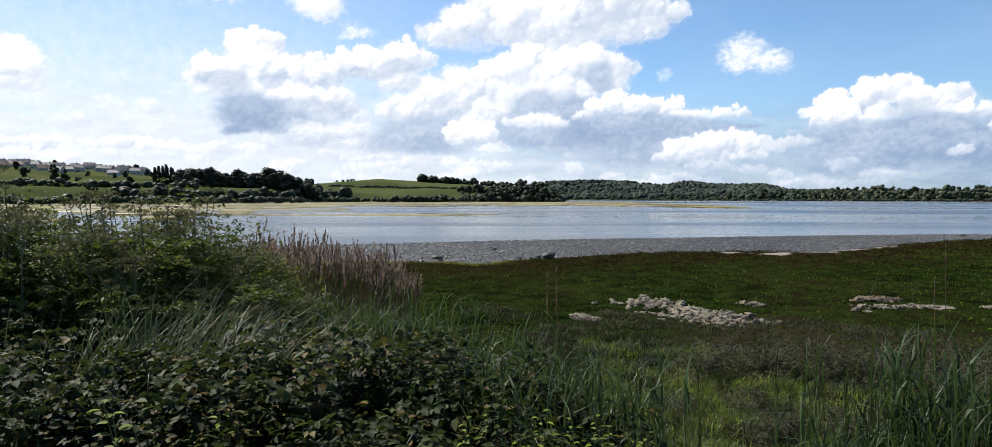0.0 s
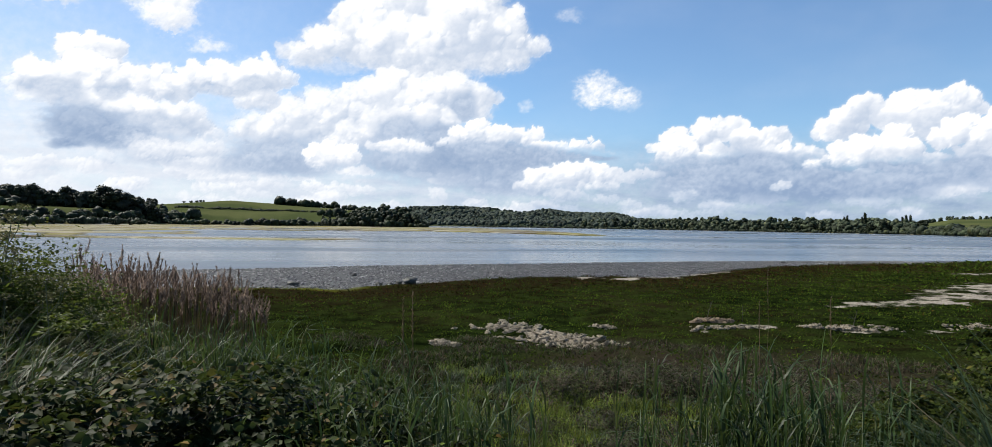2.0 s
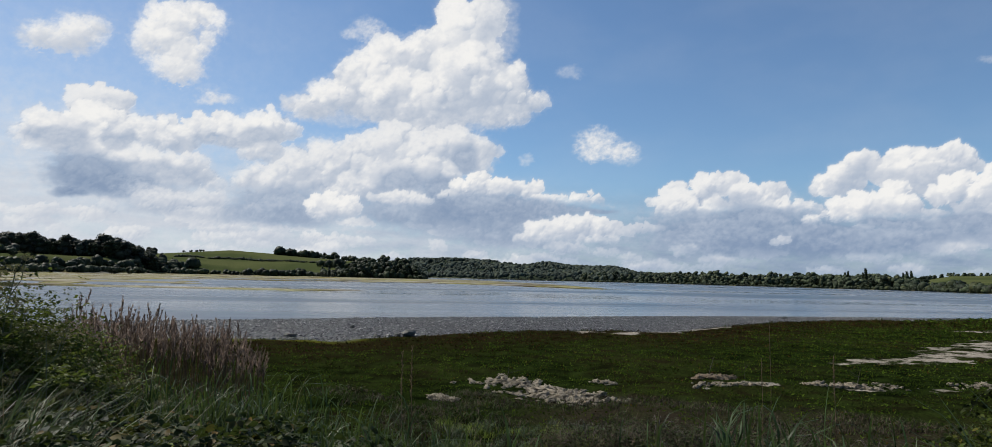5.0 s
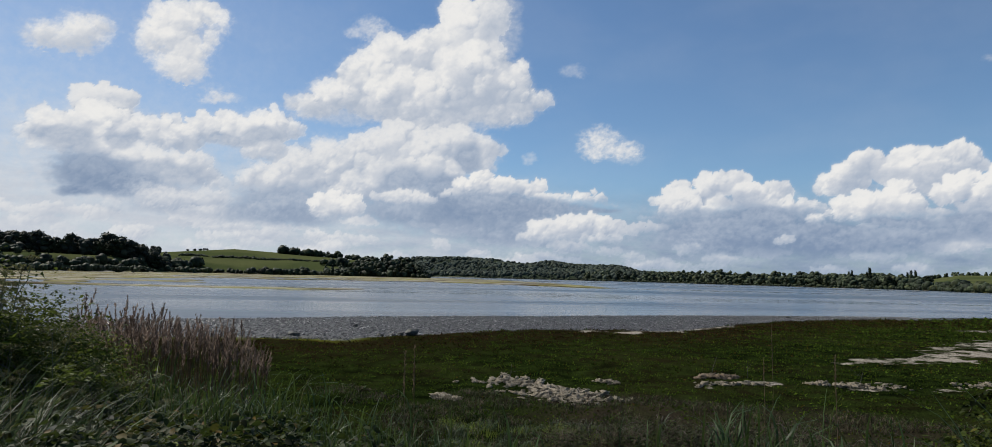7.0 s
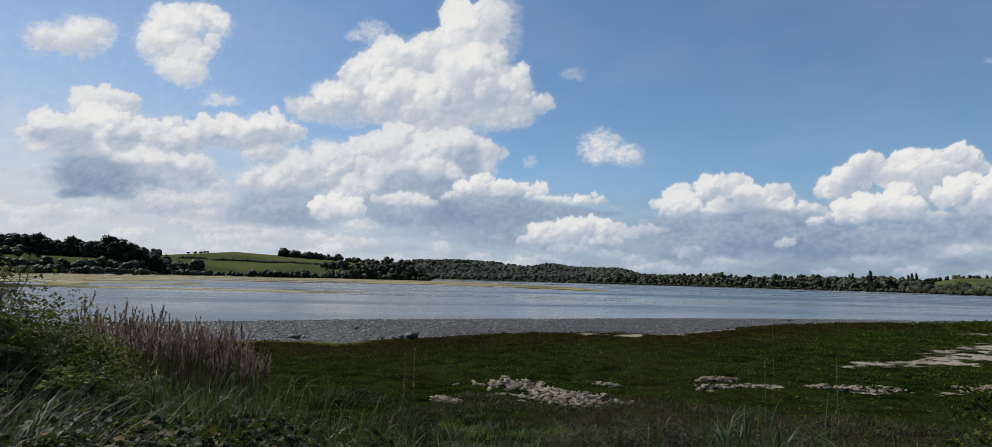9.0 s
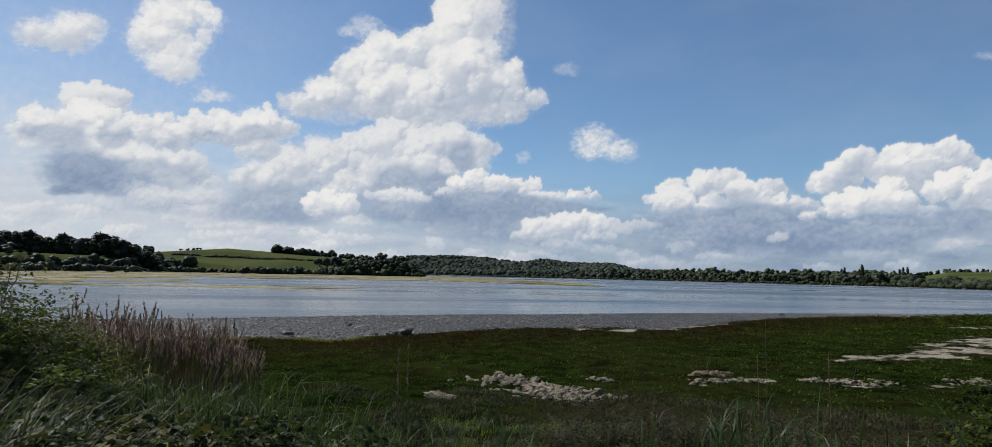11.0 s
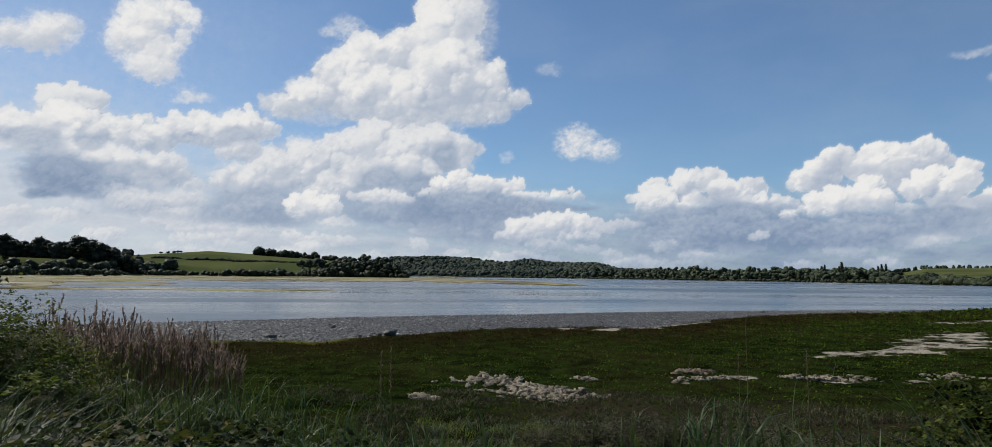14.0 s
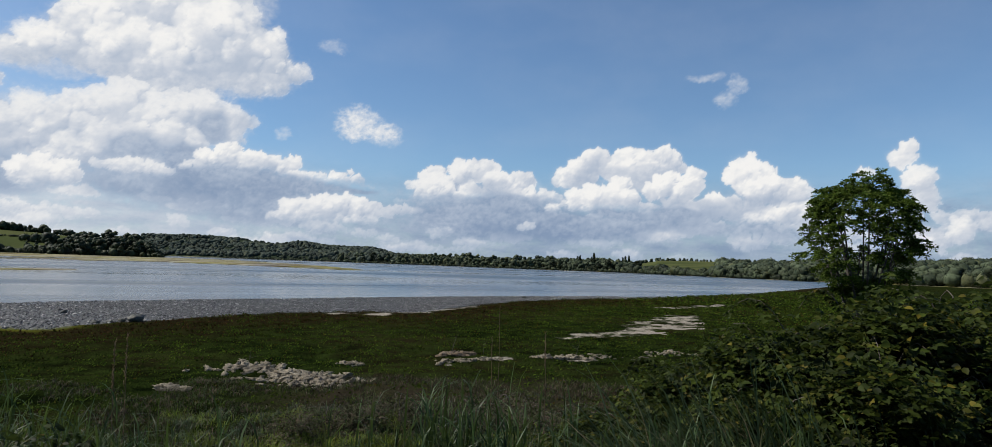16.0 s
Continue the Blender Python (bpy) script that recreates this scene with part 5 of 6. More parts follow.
y = ym - 0.3 + (ye - ym + 0.6) * g.uniform(0, 1, cnt)
s = g.uniform(0.025, 0.075, cnt) * (1 + (g.uniform(0, 1, cnt) > 0.985) * 1.0)
zz = ground(x, y)[0]
sq = np.stack([s * g.uniform(0.8, 1.6, cnt), s * g.uniform(0.8, 1.3, cnt), s * g.uniform(0.35, 0.9, cnt)], 1)
vv = ico_v[None] * sq[:, None, :] * g.uniform(0.85, 1.15, (cnt, len(ico_v), 1)) + np.stack([x, y, zz + 0.01], 1)[:, None, :]
geo.add(vv, (np.arange(cnt)[:, None, None] * len(ico_v) + ico_f).reshape(-1, 3))
n = Nodes("shingle_stone")
isl = n.island()
n.set(Base_Color=n.ramp(isl, (0.0, (0.010, 0.010, 0.010)), (0.55, (0.035, 0.033, 0.031)), (0.82, (0.085, 0.08, 0.074)), (1.0, (0.34, 0.325, 0.30))), Roughness=0.36)
tagged(geo.ob("shingle", n.mat), "wet grey shingle and shells along the water", "shingle", kind="stuff")

# low marsh plants
geo = Geo()
cnt = 190000
x, y = scatter(g, cnt, -30, 66, 9.5, 76, 0.68)
zz, mw, sw, cw, *_ = ground(x, y)
thin_f = fbm(x * 1.2, y * 1.2, 41, 4)
ok = (mw > 0.4) & (cw < 0.3) & (thin_f > -0.10) & (_[4] < 0.45)
x, y, zz = x[ok], y[ok], zz[ok]
cnt = len(x)
d = unit(np.stack([g.normal(size=cnt), g.normal(size=cnt), g.uniform(0.3, 1.6, cnt)], 1))
sz = g.uniform(0.045, 0.115, cnt) * (0.55 + np.hypot(x, y) / 45)
nrm = unit(np.stack([g.normal(size=cnt), g.normal(size=cnt), np.full(cnt, 0.8)], 1))
brown = (_[3][ok] * 0.8 + 0.9 * fbm(x * 0.22, y * 0.22, 43, 4) + 0.25 * g.normal(size=cnt)) > 0.50
brown_geo = Geo()
for part_geo, sel in ((geo, ~brown), (brown_geo, brown)):
    leaves(part_geo, np.stack([x, y, zz - 0.01], 1)[sel], d[sel], nrm[sel], sz[sel], sz[sel] * 0.5)
far_x, far_y = scatter(g, 16000, 36, 68, 74, 150, 0.7)
far_z, far_m, *_more = ground(far_x, far_y)
sel = far_m > 0.4
m_ = int(sel.sum())
leaves(geo, np.stack([far_x, far_y, far_z], 1)[sel], unit(np.stack([g.normal(size=m_), g.normal(size=m_), g.uniform(0.2, 1.0, m_)], 1)), unit(g.normal(size=(m_, 3)) + (0, 0, 0.8)), g.uniform(0.2, 0.4, m_), g.uniform(0.15, 0.25, m_))
tagged(geo.ob("marsh_plants", M["marsh_leaf"]), "low green salt marsh plants", "marsh plants", kind="stuff")
tagged(brown_geo.ob("brown_marsh_plants", M["marsh_brown"]), "low brownish salt marsh plants near the shingle", "marsh plants", kind="stuff")


# ---- bank ----
def on_ground(x, y, lift=0.0):
    return np.stack([x, y, ground(x, y)[0] + lift], 1)


# rough grass over the whole bank, and heathy twigs lower down
geo = Geo()
x, y = scatter(g, 52000, -44, 76, 1.5, 13.5, 0.62)
ok = (y > 0.2) & (fbm(x * 1.6, y * 1.6, 58, 3) > np.where(np.hypot(x, y) > 3.0, -0.02, -9))
x, y = x[ok], y[ok]
cl_ = fbm(x * 0.9, y * 0.9, 51, 3)
opening = smooth(11, 15, np.degrees(np.arctan2(x, y))) * smooth(30, 26, np.degrees(np.arctan2(x, y)))
hh = g.uniform(0.16, 0.5, len(x)) * (1 - 0.5 * opening) * (1 + 0.7 * cl_) * np.interp(np.hypot(x, y), [1.5, 4, 5, 9, 13.5], [0.6, 0.8, 1.0, 0.75, 0.4])
blades(geo, on_ground(x, y, -0.02), hh, g.uniform(0.005, 0.011, len(x)), g.uniform(0.15, 0.75, len(x)), g.uniform(0, 6.28, len(x)), 1.2, g.normal(size=len(x)) * 0.8)
tagged(geo.ob("bank_grass", M["grass"]), "rough green grass over the bank", "grass", kind="stuff")
geo = Geo()
x, y = scatter(g, 60000, -4, 66, 8, 19.5, 0.7)
ok = fbm(x * 0.45, y * 0.45, 52, 3) > -0.02
x, y = x[ok], y[ok]
blades(geo, on_ground(x, y, -0.02), g.uniform(0.06, 0.24, len(x)), g.uniform(0.008, 0.016, len(x)), g.uniform(0.3, 1.1, len(x)), g.uniform(0, 6.28, len(x)), 1.2, g.normal(size=len(x)))
tagged(geo.ob("heath_plants", M["heath"]), "brownish heathy twigs at the foot of the bank", "heath plants", kind="stuff")


def bramble(name, seed, rx, ry, h, count, size, material, label, category="bush", leaf_w=0.72, wild=0.25):
    """A mound of arching canes and three-part leaves."""
    g = rng(seed)
    e = thing(name, 0, -50, -30, label, category)
    for k in range(9):
        a, rad = g.uniform(0, 6.28), g.uniform(0.3, 0.9)
        ex, ey = rx * rad * math.cos(a), ry * rad * math.sin(a)
        hz = h * math.sqrt(max(0.05, 1 - rad ** 2 * 0.8))
        c = Geo()
        line = [(ex * (0.1 + q), ey * (0.1 + q), -0.1 + (hz * 0.9 + 0.1) * math.sin(2.2 * q ** 0.7)) for q in np.linspace(0, 1, 9)]
        tube(c, line, np.linspace(0.0045, 0.0015, 9), 5)
        c.ob("cane", M["cane"], e)
    cr = Geo()
    knots = int(50 * rx * h / 0.64) * (2 if size < 0.03 else 1)
    d = unit(np.stack([g.normal(size=knots), g.normal(size=knots), np.abs(g.normal(size=knots)) * 0.9 + 0.05], 1))
    rad = g.uniform(0.80, 1.0, knots) * (1 + wild * fbm(d[:, 0] * 2.6 + seed, d[:, 1] * 2.6 + d[:, 2], 60 + seed % 20, 3))
    centre = d * rad[:, None] * np.array([rx, ry, h])
    centre[:, 2] = np.minimum(centre[:, 2], h * g.uniform(0.86, 0.96, knots))
    pick = g.integers(0, knots, count)     # leaves gather in sprays, with dark gaps between
    d = d[pick]
    p = centre[pick] + g.normal(size=(count, 3)) * np.array([0.075, 0.075, 0.05]) - d * np.abs(g.normal(size=(count, 1))) * 0.10
    p[:, 2] = np.maximum(p[:, 2], 0.0)
    nrm = unit(d * 0.6 + np.array([0, 0, 0.55]) + 0.6 * g.normal(size=(count, 3)))
    a0 = g.uniform(0, 6.28, count)
    for turn in (-1.1, 0.0, 1.1):
        a = a0 + turn
        along = np.stack([np.cos(a), np.sin(a), np.full(count, -0.25)], 1)
        along = unit(along - nrm * (along * nrm).sum(1, keepdims=True) * 0.7)
        s = size * g.uniform(0.7, 1.3, count) * (1.0 if turn == 0 else 0.85)
        oval_leaves(cr, p + along * 0.008, along, nrm, s, s * leaf_w, 0.18)
    cr.ob("foliage", material, e)
    return e


FIRST_SIZE = {}


def place(src, x, y, turn, s, first, sink=0.05, group="", tall=1.0):
    if first:
        FIRST_SIZE[src.name] = (s, s * tall)
        w, v = s, s * tall
    else:                                  # copies keep the size of the first one
        w, v = s / FIRST_SIZE[src.name][0], s * tall / FIRST_SIZE[src.name][1]
    m = pose(x, y, gz(x, y) - sink, 0, 0, turn) @ Matrix.Diagonal((w, w, v, 1))
    if first:
        src.matrix_world = m
        o = src
    else:
        o = copy_thing(src, m)
    if group:
        o["group"] = group
    return o


# longer meadow grass in the middle of the bank, short turf beside it
geo = Geo()
x, y = scatter(g, 20000, -18, 11, 4.2, 8.8, 0.6)
hh = g.uniform(0.22, 0.62, len(x)) * (0.9 + 0.7 * fbm(x * 0.8, y * 0.8, 53, 3)) * np.interp(np.hypot(x, y), [2.1, 4.5, 8.5], [0.8, 1.0, 1.25])
blades(geo, on_ground(x, y, -0.02), hh, g.uniform(0.005, 0.012, len(x)), g.uniform(0.1, 0.85, len(x)), g.uniform(0, 6.28, len(x)), 1.5, g.normal(size=len(x)) * 0.8)
tagged(geo.ob("meadow_grass", M["grass"]), "long green meadow grass on the bank", "grass", kind="stuff")
geo = Geo()
x, y = scatter(g, 34000, 9, 50, 3.4, 12.5, 0.62)
ok = fbm(x * 1.3, y * 1.3, 59, 3) > -0.05
x, y = x[ok], y[ok]
hh = g.uniform(0.07, 0.26, len(x)) * (1 + 0.8 * fbm(x * 0.7, y * 0.7, 54, 3))
blades(geo, on_ground(x, y, -0.01), hh, g.uniform(0.006, 0.014, len(x)), g.uniform(0.2, 0.9, len(x)), g.uniform(0, 6.28, len(x)), 1.2, g.normal(size=len(x)) * 0.8)
tagged(geo.ob("turf", M["weed"]), "short bright green turf on the slope", "grass", kind="stuff")


for seed, num, mat, label in ((56, 300, "weed", "soft bright green grass tussocks on the slope"), (57, 300, "arching", "bluish green grass tussocks on the slope")):
    g2 = rng(seed)
    geo = Geo()
    cx, cy = scatter(g2, num, 8, 56, 3.6, 15.0, 0.62)
    spread = np.repeat(g2.uniform(0.08, 0.22, num), 64)
    x, y = np.repeat(cx, 64) + g2.normal(size=num * 64) * spread, np.repeat(cy, 64) + g2.normal(size=num * 64) * spread
    tall = np.repeat(g2.uniform(0.16, 0.42, num), 64) * g2.uniform(0.5, 1.0, num * 64)
    blades(geo, on_ground(x, y, -0.02), tall, g2.uniform(0.007, 0.015, len(x)), g2.uniform(0.2, 1.0, len(x)), g2.uniform(0, 6.28, len(x)), 1.4, g2.normal(size=len(x)))
    tagged(geo.ob("tussocks", M[mat]), label, "grass", kind="stuff")

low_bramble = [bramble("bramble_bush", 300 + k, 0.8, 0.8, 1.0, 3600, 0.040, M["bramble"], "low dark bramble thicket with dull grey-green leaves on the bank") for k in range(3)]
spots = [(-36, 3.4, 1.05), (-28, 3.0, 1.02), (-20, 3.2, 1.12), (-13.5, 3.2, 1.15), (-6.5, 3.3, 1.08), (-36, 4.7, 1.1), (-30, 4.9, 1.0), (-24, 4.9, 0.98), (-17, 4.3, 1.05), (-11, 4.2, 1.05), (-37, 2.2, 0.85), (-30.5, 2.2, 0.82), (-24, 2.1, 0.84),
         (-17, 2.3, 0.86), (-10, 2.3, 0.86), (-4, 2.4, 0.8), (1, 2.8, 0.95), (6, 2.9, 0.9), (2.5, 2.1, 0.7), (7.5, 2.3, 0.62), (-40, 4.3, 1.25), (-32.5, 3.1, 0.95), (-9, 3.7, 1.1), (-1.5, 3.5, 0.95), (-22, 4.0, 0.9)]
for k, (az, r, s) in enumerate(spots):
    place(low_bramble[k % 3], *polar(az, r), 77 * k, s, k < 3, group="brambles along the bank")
right_bramble = [bramble("bramble_bush", 320 + k, 0.76, 0.76, 1.15, 4200, 0.034, M["bramble_pale"], "tall bramble bush with yellowish green leaves on the bank", wild=0.15) for k in range(2)]
spots = [(71, 6.0, 1.64), (68.0, 6.2, 1.46), (63.0, 6.7, 1.2), (58.5, 6.4, 1.1), (64, 5.0, 0.95), (74, 4.8, 1.2), (53.5, 6.0, 1.0), (59, 4.9, 0.8), (80, 6.0, 1.6), (49, 5.4, 0.75), (69, 4.3, 0.92), (53, 4.6, 0.58), (45, 3.9, 0.66), (49.5, 3.7, 0.72), (42, 3.4, 0.5), (56, 3.6, 0.68), (62, 3.7, 0.8)]
for k, (az, r, s) in enumerate(spots):
    place(right_bramble[k % 2], *polar(az, r), 51 * k, s, k < 2, group="brambles beside the path")
g = rng(87)
for k, az in enumerate((66, 68.2, 64.2, 62.5, 60.8, 59, 57.4, 55.8, 54.2, 52.6, 51, 49.2, 47.4, 45.4, 43.2, 63.4, 60, 56.6, 53.4, 66.8)):
    r = (4.7 if k < 15 else 3.9) + g.uniform(-0.25, 0.35)
    x, y = polar(az, r)
    rise = np.interp(az, [42.5, 48.5, 53.8, 58, 61, 64, 67], [-12.9, -8.8, -5.6, -3.2, -2.0, -0.5, 0.7]) - (0 if k < 15 else 4.5)
    place(right_bramble[k % 2], x, y, 83 * k, max(0.4, (EYE + r * math.tan(radians(rise)) - gz(x, y)) / 1.12), False, group="brambles beside the path")


heather = [bramble("heather_bush", 360 + k, 0.5, 0.5, 0.42, 2200, 0.024, M["heath"], "low brown heathy bush among the grass of the slope", leaf_w=0.45) for k in range(2)]
g = rng(86)
for k, (az, r, s) in enumerate(((14.5, 6.2, 0.9), (17, 7.0, 1.0), (19.5, 6.4, 0.75), (23, 9.5, 1.1), (26.5, 10.2, 1.2), (29.5, 9.8, 1.2), (32, 10.8, 1.3), (34.5, 10.2, 1.2), (21, 11, 1.1), (37, 9.8, 1.3), (40, 11.0, 1.3), (12.5, 8.5, 0.9), (16, 10.5, 1.0), (44, 9.5, 1.2), (47, 11, 1.2), (24.5, 6.8, 0.8), (28, 7.6, 0.9), (17.5, 12.5, 1.4), (20, 13.5, 1.5), (23, 13.0, 1.5), (25.5, 14.0, 1.6), (28, 13.2, 1.6), (30.5, 14.2, 1.6), (33, 13.2, 1.6), (35.5, 14.5, 1.7), (38, 13.0, 1.5), (41, 14.0, 1.5))):
    place(heather[k % 2], *polar(az, r), g.uniform(0, 360), s, k < 2, group="heathy bushes on the slope")


def umbellifer(seed, label, heads="umbel"):
    """A tall wild umbellifer: ribbed stem, side shoots, seed heads on fine rays, feathery leaves."""
    g = rng(seed)
    e = thing("umbellifer", 0, -50, -30, label, "wild plant")
    h = 1.75
    st = Geo()
    lean = g.normal(size=2) * 0.08
    line = [np.array([lean[0] * t * t, lean[1] * t * t, h * t]) for t in np.linspace(-0.03, 1, 7)]
    tube(st, line, np.linspace(0.007, 0.003, 7), 6)
    tops = [(line[-1], 1.0)]
    for k in range(6):
        t = g.uniform(0.55, 0.93)
        p0 = np.array([lean[0] * t * t, lean[1] * t * t, h * t])
        a = g.uniform(0, 6.28)
        L = g.uniform(0.16, 0.34)
        p2 = p0 + np.array([math.cos(a) * L * 0.55, math.sin(a) * L * 0.55, L])
        tube(st, [p0, (p0 + p2) / 2 + np.array([math.cos(a), math.sin(a), -0.4]) * 0.03, p2], [0.0035, 0.003, 0.002], 5)
        tops.append((p2, g.uniform(0.55, 0.85)))
    st.ob("stem", M["stem_green"], e)
    for p0, s in tops:
        u = Geo()
        for k in range(11):
            a, b = 2.39996 * k, math.sqrt((k + 0.5) / 11)
            q = p0 + np.array([math.cos(a) * b, math.sin(a) * b, 0.75 - 0.35 * b * b]) * 0.075 * s
            tube(u, [p0, q], [0.0016, 0.001], 3)
            d = unit(g.normal(size=(11, 3)) + np.array([0, 0, 0.6]))
            leaves(u, np.repeat(q[None], 11, 0) + d * 0.003, d, g.normal(size=(11, 3)), 0.013 * s ** 0.5, 0.008)
        u.ob("flower_head" if heads == "white_umbel" else "seed_head", M[heads], e)
    for k in range(13):
        t = g.uniform(0.12, 0.86)
        p0 = np.array([lean[0] * t * t, lean[1] * t * t, h * t])
        a, L = g.uniform(0, 6.28), g.uniform(0.25, 0.5) * (1.1 - 0.6 * t)
        out = np.array([math.cos(a), math.sin(a), 0.35])
        lf = Geo()
        pts = np.array([p0 + out * L * q - np.array([0, 0, 0.22]) * L * q * q for q in np.linspace(0, 1, 9)])
        tube(lf, pts[::2], np.linspace(0.0028, 0.001, 5), 4)
        side = np.array([-math.sin(a), math.cos(a), 0])
        cnt = 0
        P, A = [], []
        for q in range(2, 9):
            for sg in (-1, 1):
                for rr in (0.35, 0.7, 1.0):
                    fl = L * 0.42 * (1.15 - q / 9)
                    P.append(pts[q] + sg * side * fl * rr * 0.8 + g.normal(size=3) * 0.008)
                    A.append(sg * side + out * 0.7 + g.normal(size=3) * 0.4)
        leaves(lf, np.array(P), np.array(A), np.array([0, 0, 1.0]) + 0.35 * g.normal(size=(len(P), 3)), g.uniform(0.04, 0.075, len(P)), g.uniform(0.02, 0.035, len(P)))
        lf.ob("leaf", M["herb"], e)
    return e


umb = [umbellifer(400 + k, "tall umbellifer with pale seed heads and feathery green leaves") for k in range(4)]
g = rng(88)
k = 0
for az0, az1, r0, r1, num, s0, s1 in ((-44, -32, 5.2, 7.0, 34, 0.86, 1.08), (-32, -24, 5.4, 7.0, 60, 0.84, 1.10), (-24, -18.5, 6.0, 7.4, 30, 0.70, 0.92), (-31, -18, 4.8, 5.8, 16, 0.65, 0.85), (-40, -30, 4.6, 5.4, 10, 0.7, 0.9), (-20, -15, 6.2, 7.2, 7, 0.6, 0.8)):
    for _ in range(num):
        place(umb[k % 4], *polar(g.uniform(az0, az1), g.uniform(r0, r1)), g.uniform(0, 360), g.uniform(s0, s1), k < 4, group="umbellifers on the bank")
        k += 1
white_umb = [umbellifer(420 + k, "umbellifer with flat white flower heads among grass", "white_umbel") for k in range(2)]
for k, (az, r, sc) in enumerate(((-17.5, 6.0, 0.78), (-16.2, 5.8, 0.74), (-15.0, 6.1, 0.76), (-18.6, 5.9, 0.8), (-13.6, 6.2, 0.7), (-14.4, 5.6, 0.68))):
    place(white_umb[k % 2], *polar(az, r), 70 * k, sc, k < 2, group="white umbellifers on the bank")
tall_bush = [bramble("shrub_bush", 340 + k, 0.64, 0.64, 1.15, 10000, 0.018, M["herb"], "leafy green shrub under the umbellifers on the bank", leaf_w=0.55, wild=0.10) for k in range(2)]
for k, (az, r, s) in enumerate(((-38, 6.4, 1.65), (-33.5, 6.3, 1.65), (-30, 6.6, 1.71), (-26.5, 6.3, 1.74), (-23.5, 6.5, 1.65), (-43, 6.2, 1.55), (-35.5, 5.5, 1.24), (-31.5, 5.6, 1.32), (-28, 5.6, 1.41), (-24.5, 5.7, 1.34), (-20.8, 6.6, 1.54), (-18, 7.0, 1.26), (-21, 5.7, 1.21), (-39.5, 5.4, 1.17), (-18.3, 5.8, 1.04), (59.2, 17.5, 1.1), (61.0, 16.5, 1.3), (63.0, 17.5, 1.5), (65.0, 16.5, 1.5), (62.2, 19.0, 1.2), (66.5, 18.0, 1.7))):
    place(tall_bush[k % 2], *polar(az, r), 64 * k, s, k < 2, group="shrubs on the bank", tall=1.1)

# dry reed bed with brown plumes
geo = Geo()
g = rng(91)
x, y = scatter(g, 560, -20, -6.5, 7.2, 9.6, 0.6)
azv = np.degrees(np.arctan2(x, y))
ok = g.uniform(0, 1, len(x)) < np.interp(azv, [-20, -17, -9, -5.5], [0.7, 1.0, 0.9, 0.15])
x, y, azv = x[ok], y[ok], azv[ok]
p = on_ground(x, y)
top = EYE + np.hypot(x, y) * np.tan(np.radians(np.interp(azv, [-20, -15, -12, -9, -5.5], [-2.2, -3.0, -3.5, -4.3, -6.5]))) + g.normal(size=len(x)) * 0.13
hgt = np.clip(top - p[:, 2] - 0.05, 0.5, 2.6)
way = g.uniform(0, 6.28, len(x))
plumes = Geo()
for q, hq, wy in zip(p, hgt, way):
    dx, dy = math.cos(wy) * 0.07, math.sin(wy) * 0.07
    tube(geo, [q, q + (dx * 0.3, dy * 0.3, hq * 0.5), q + (dx, dy, hq * 0.9)], [0.004, 0.003, 0.002], 3)
    m = 34
    t = g.uniform(0.0, 1, m)
    b = q + np.array([dx, dy, hq * 0.87]) + np.stack([t * dx * 0.6, t * dy * 0.6, t * 0.17], 1)
    leaves(plumes, b, np.stack([g.normal(size=m) * 0.3 + 0.12, g.normal(size=m) * 0.3, np.full(m, 1.0)], 1), g.normal(size=(m, 3)), 0.05 * (1.15 - 0.6 * t), 0.009)
blades(geo, np.repeat(p, 2, 0) + np.stack([0 * np.repeat(hgt, 2), 0 * np.repeat(hgt, 2), np.repeat(hgt, 2) * g.uniform(0.05, 0.5, 2 * len(p))], 1), np.repeat(hgt, 2) * g.uniform(0.15, 0.3, 2 * len(p)), 0.009, g.uniform(0.3, 0.9, 2 * len(p)), g.uniform(0, 6.28, 2 * len(p)))
tagged(geo.ob("reed_bed", M["dry"]), "bed of dry brown reed stems", "reeds", kind="stuff")
tagged(plumes.ob("reed_plumes", M["plume"]), "feathery purplish brown plumes on dry reeds", "reeds", kind="stuff")


geo = Geo()
x, y = scatter(rng(92), 9000, -19, -2, 6.2, 9.2, 0.6)
g2 = rng(94)
fall = np.interp(np.degrees(np.arctan2(x, y)), [-19, -9, -2], [1.0, 0.8, 0.35])
blades(geo, on_ground(x, y, -0.02), g2.uniform(0.35, 0.95, len(x)) * fall, g2.uniform(0.004, 0.009, len(x)), g2.uniform(0.1, 0.6, len(x)), g2.uniform(0, 6.28, len(x)), 1.4, g2.normal(size=len(x)) * 0.8)
tagged(geo.ob("rusty_grass", M["rusty"]), "rusty brown and olive grass at the foot of the reeds", "grass", kind="stuff")


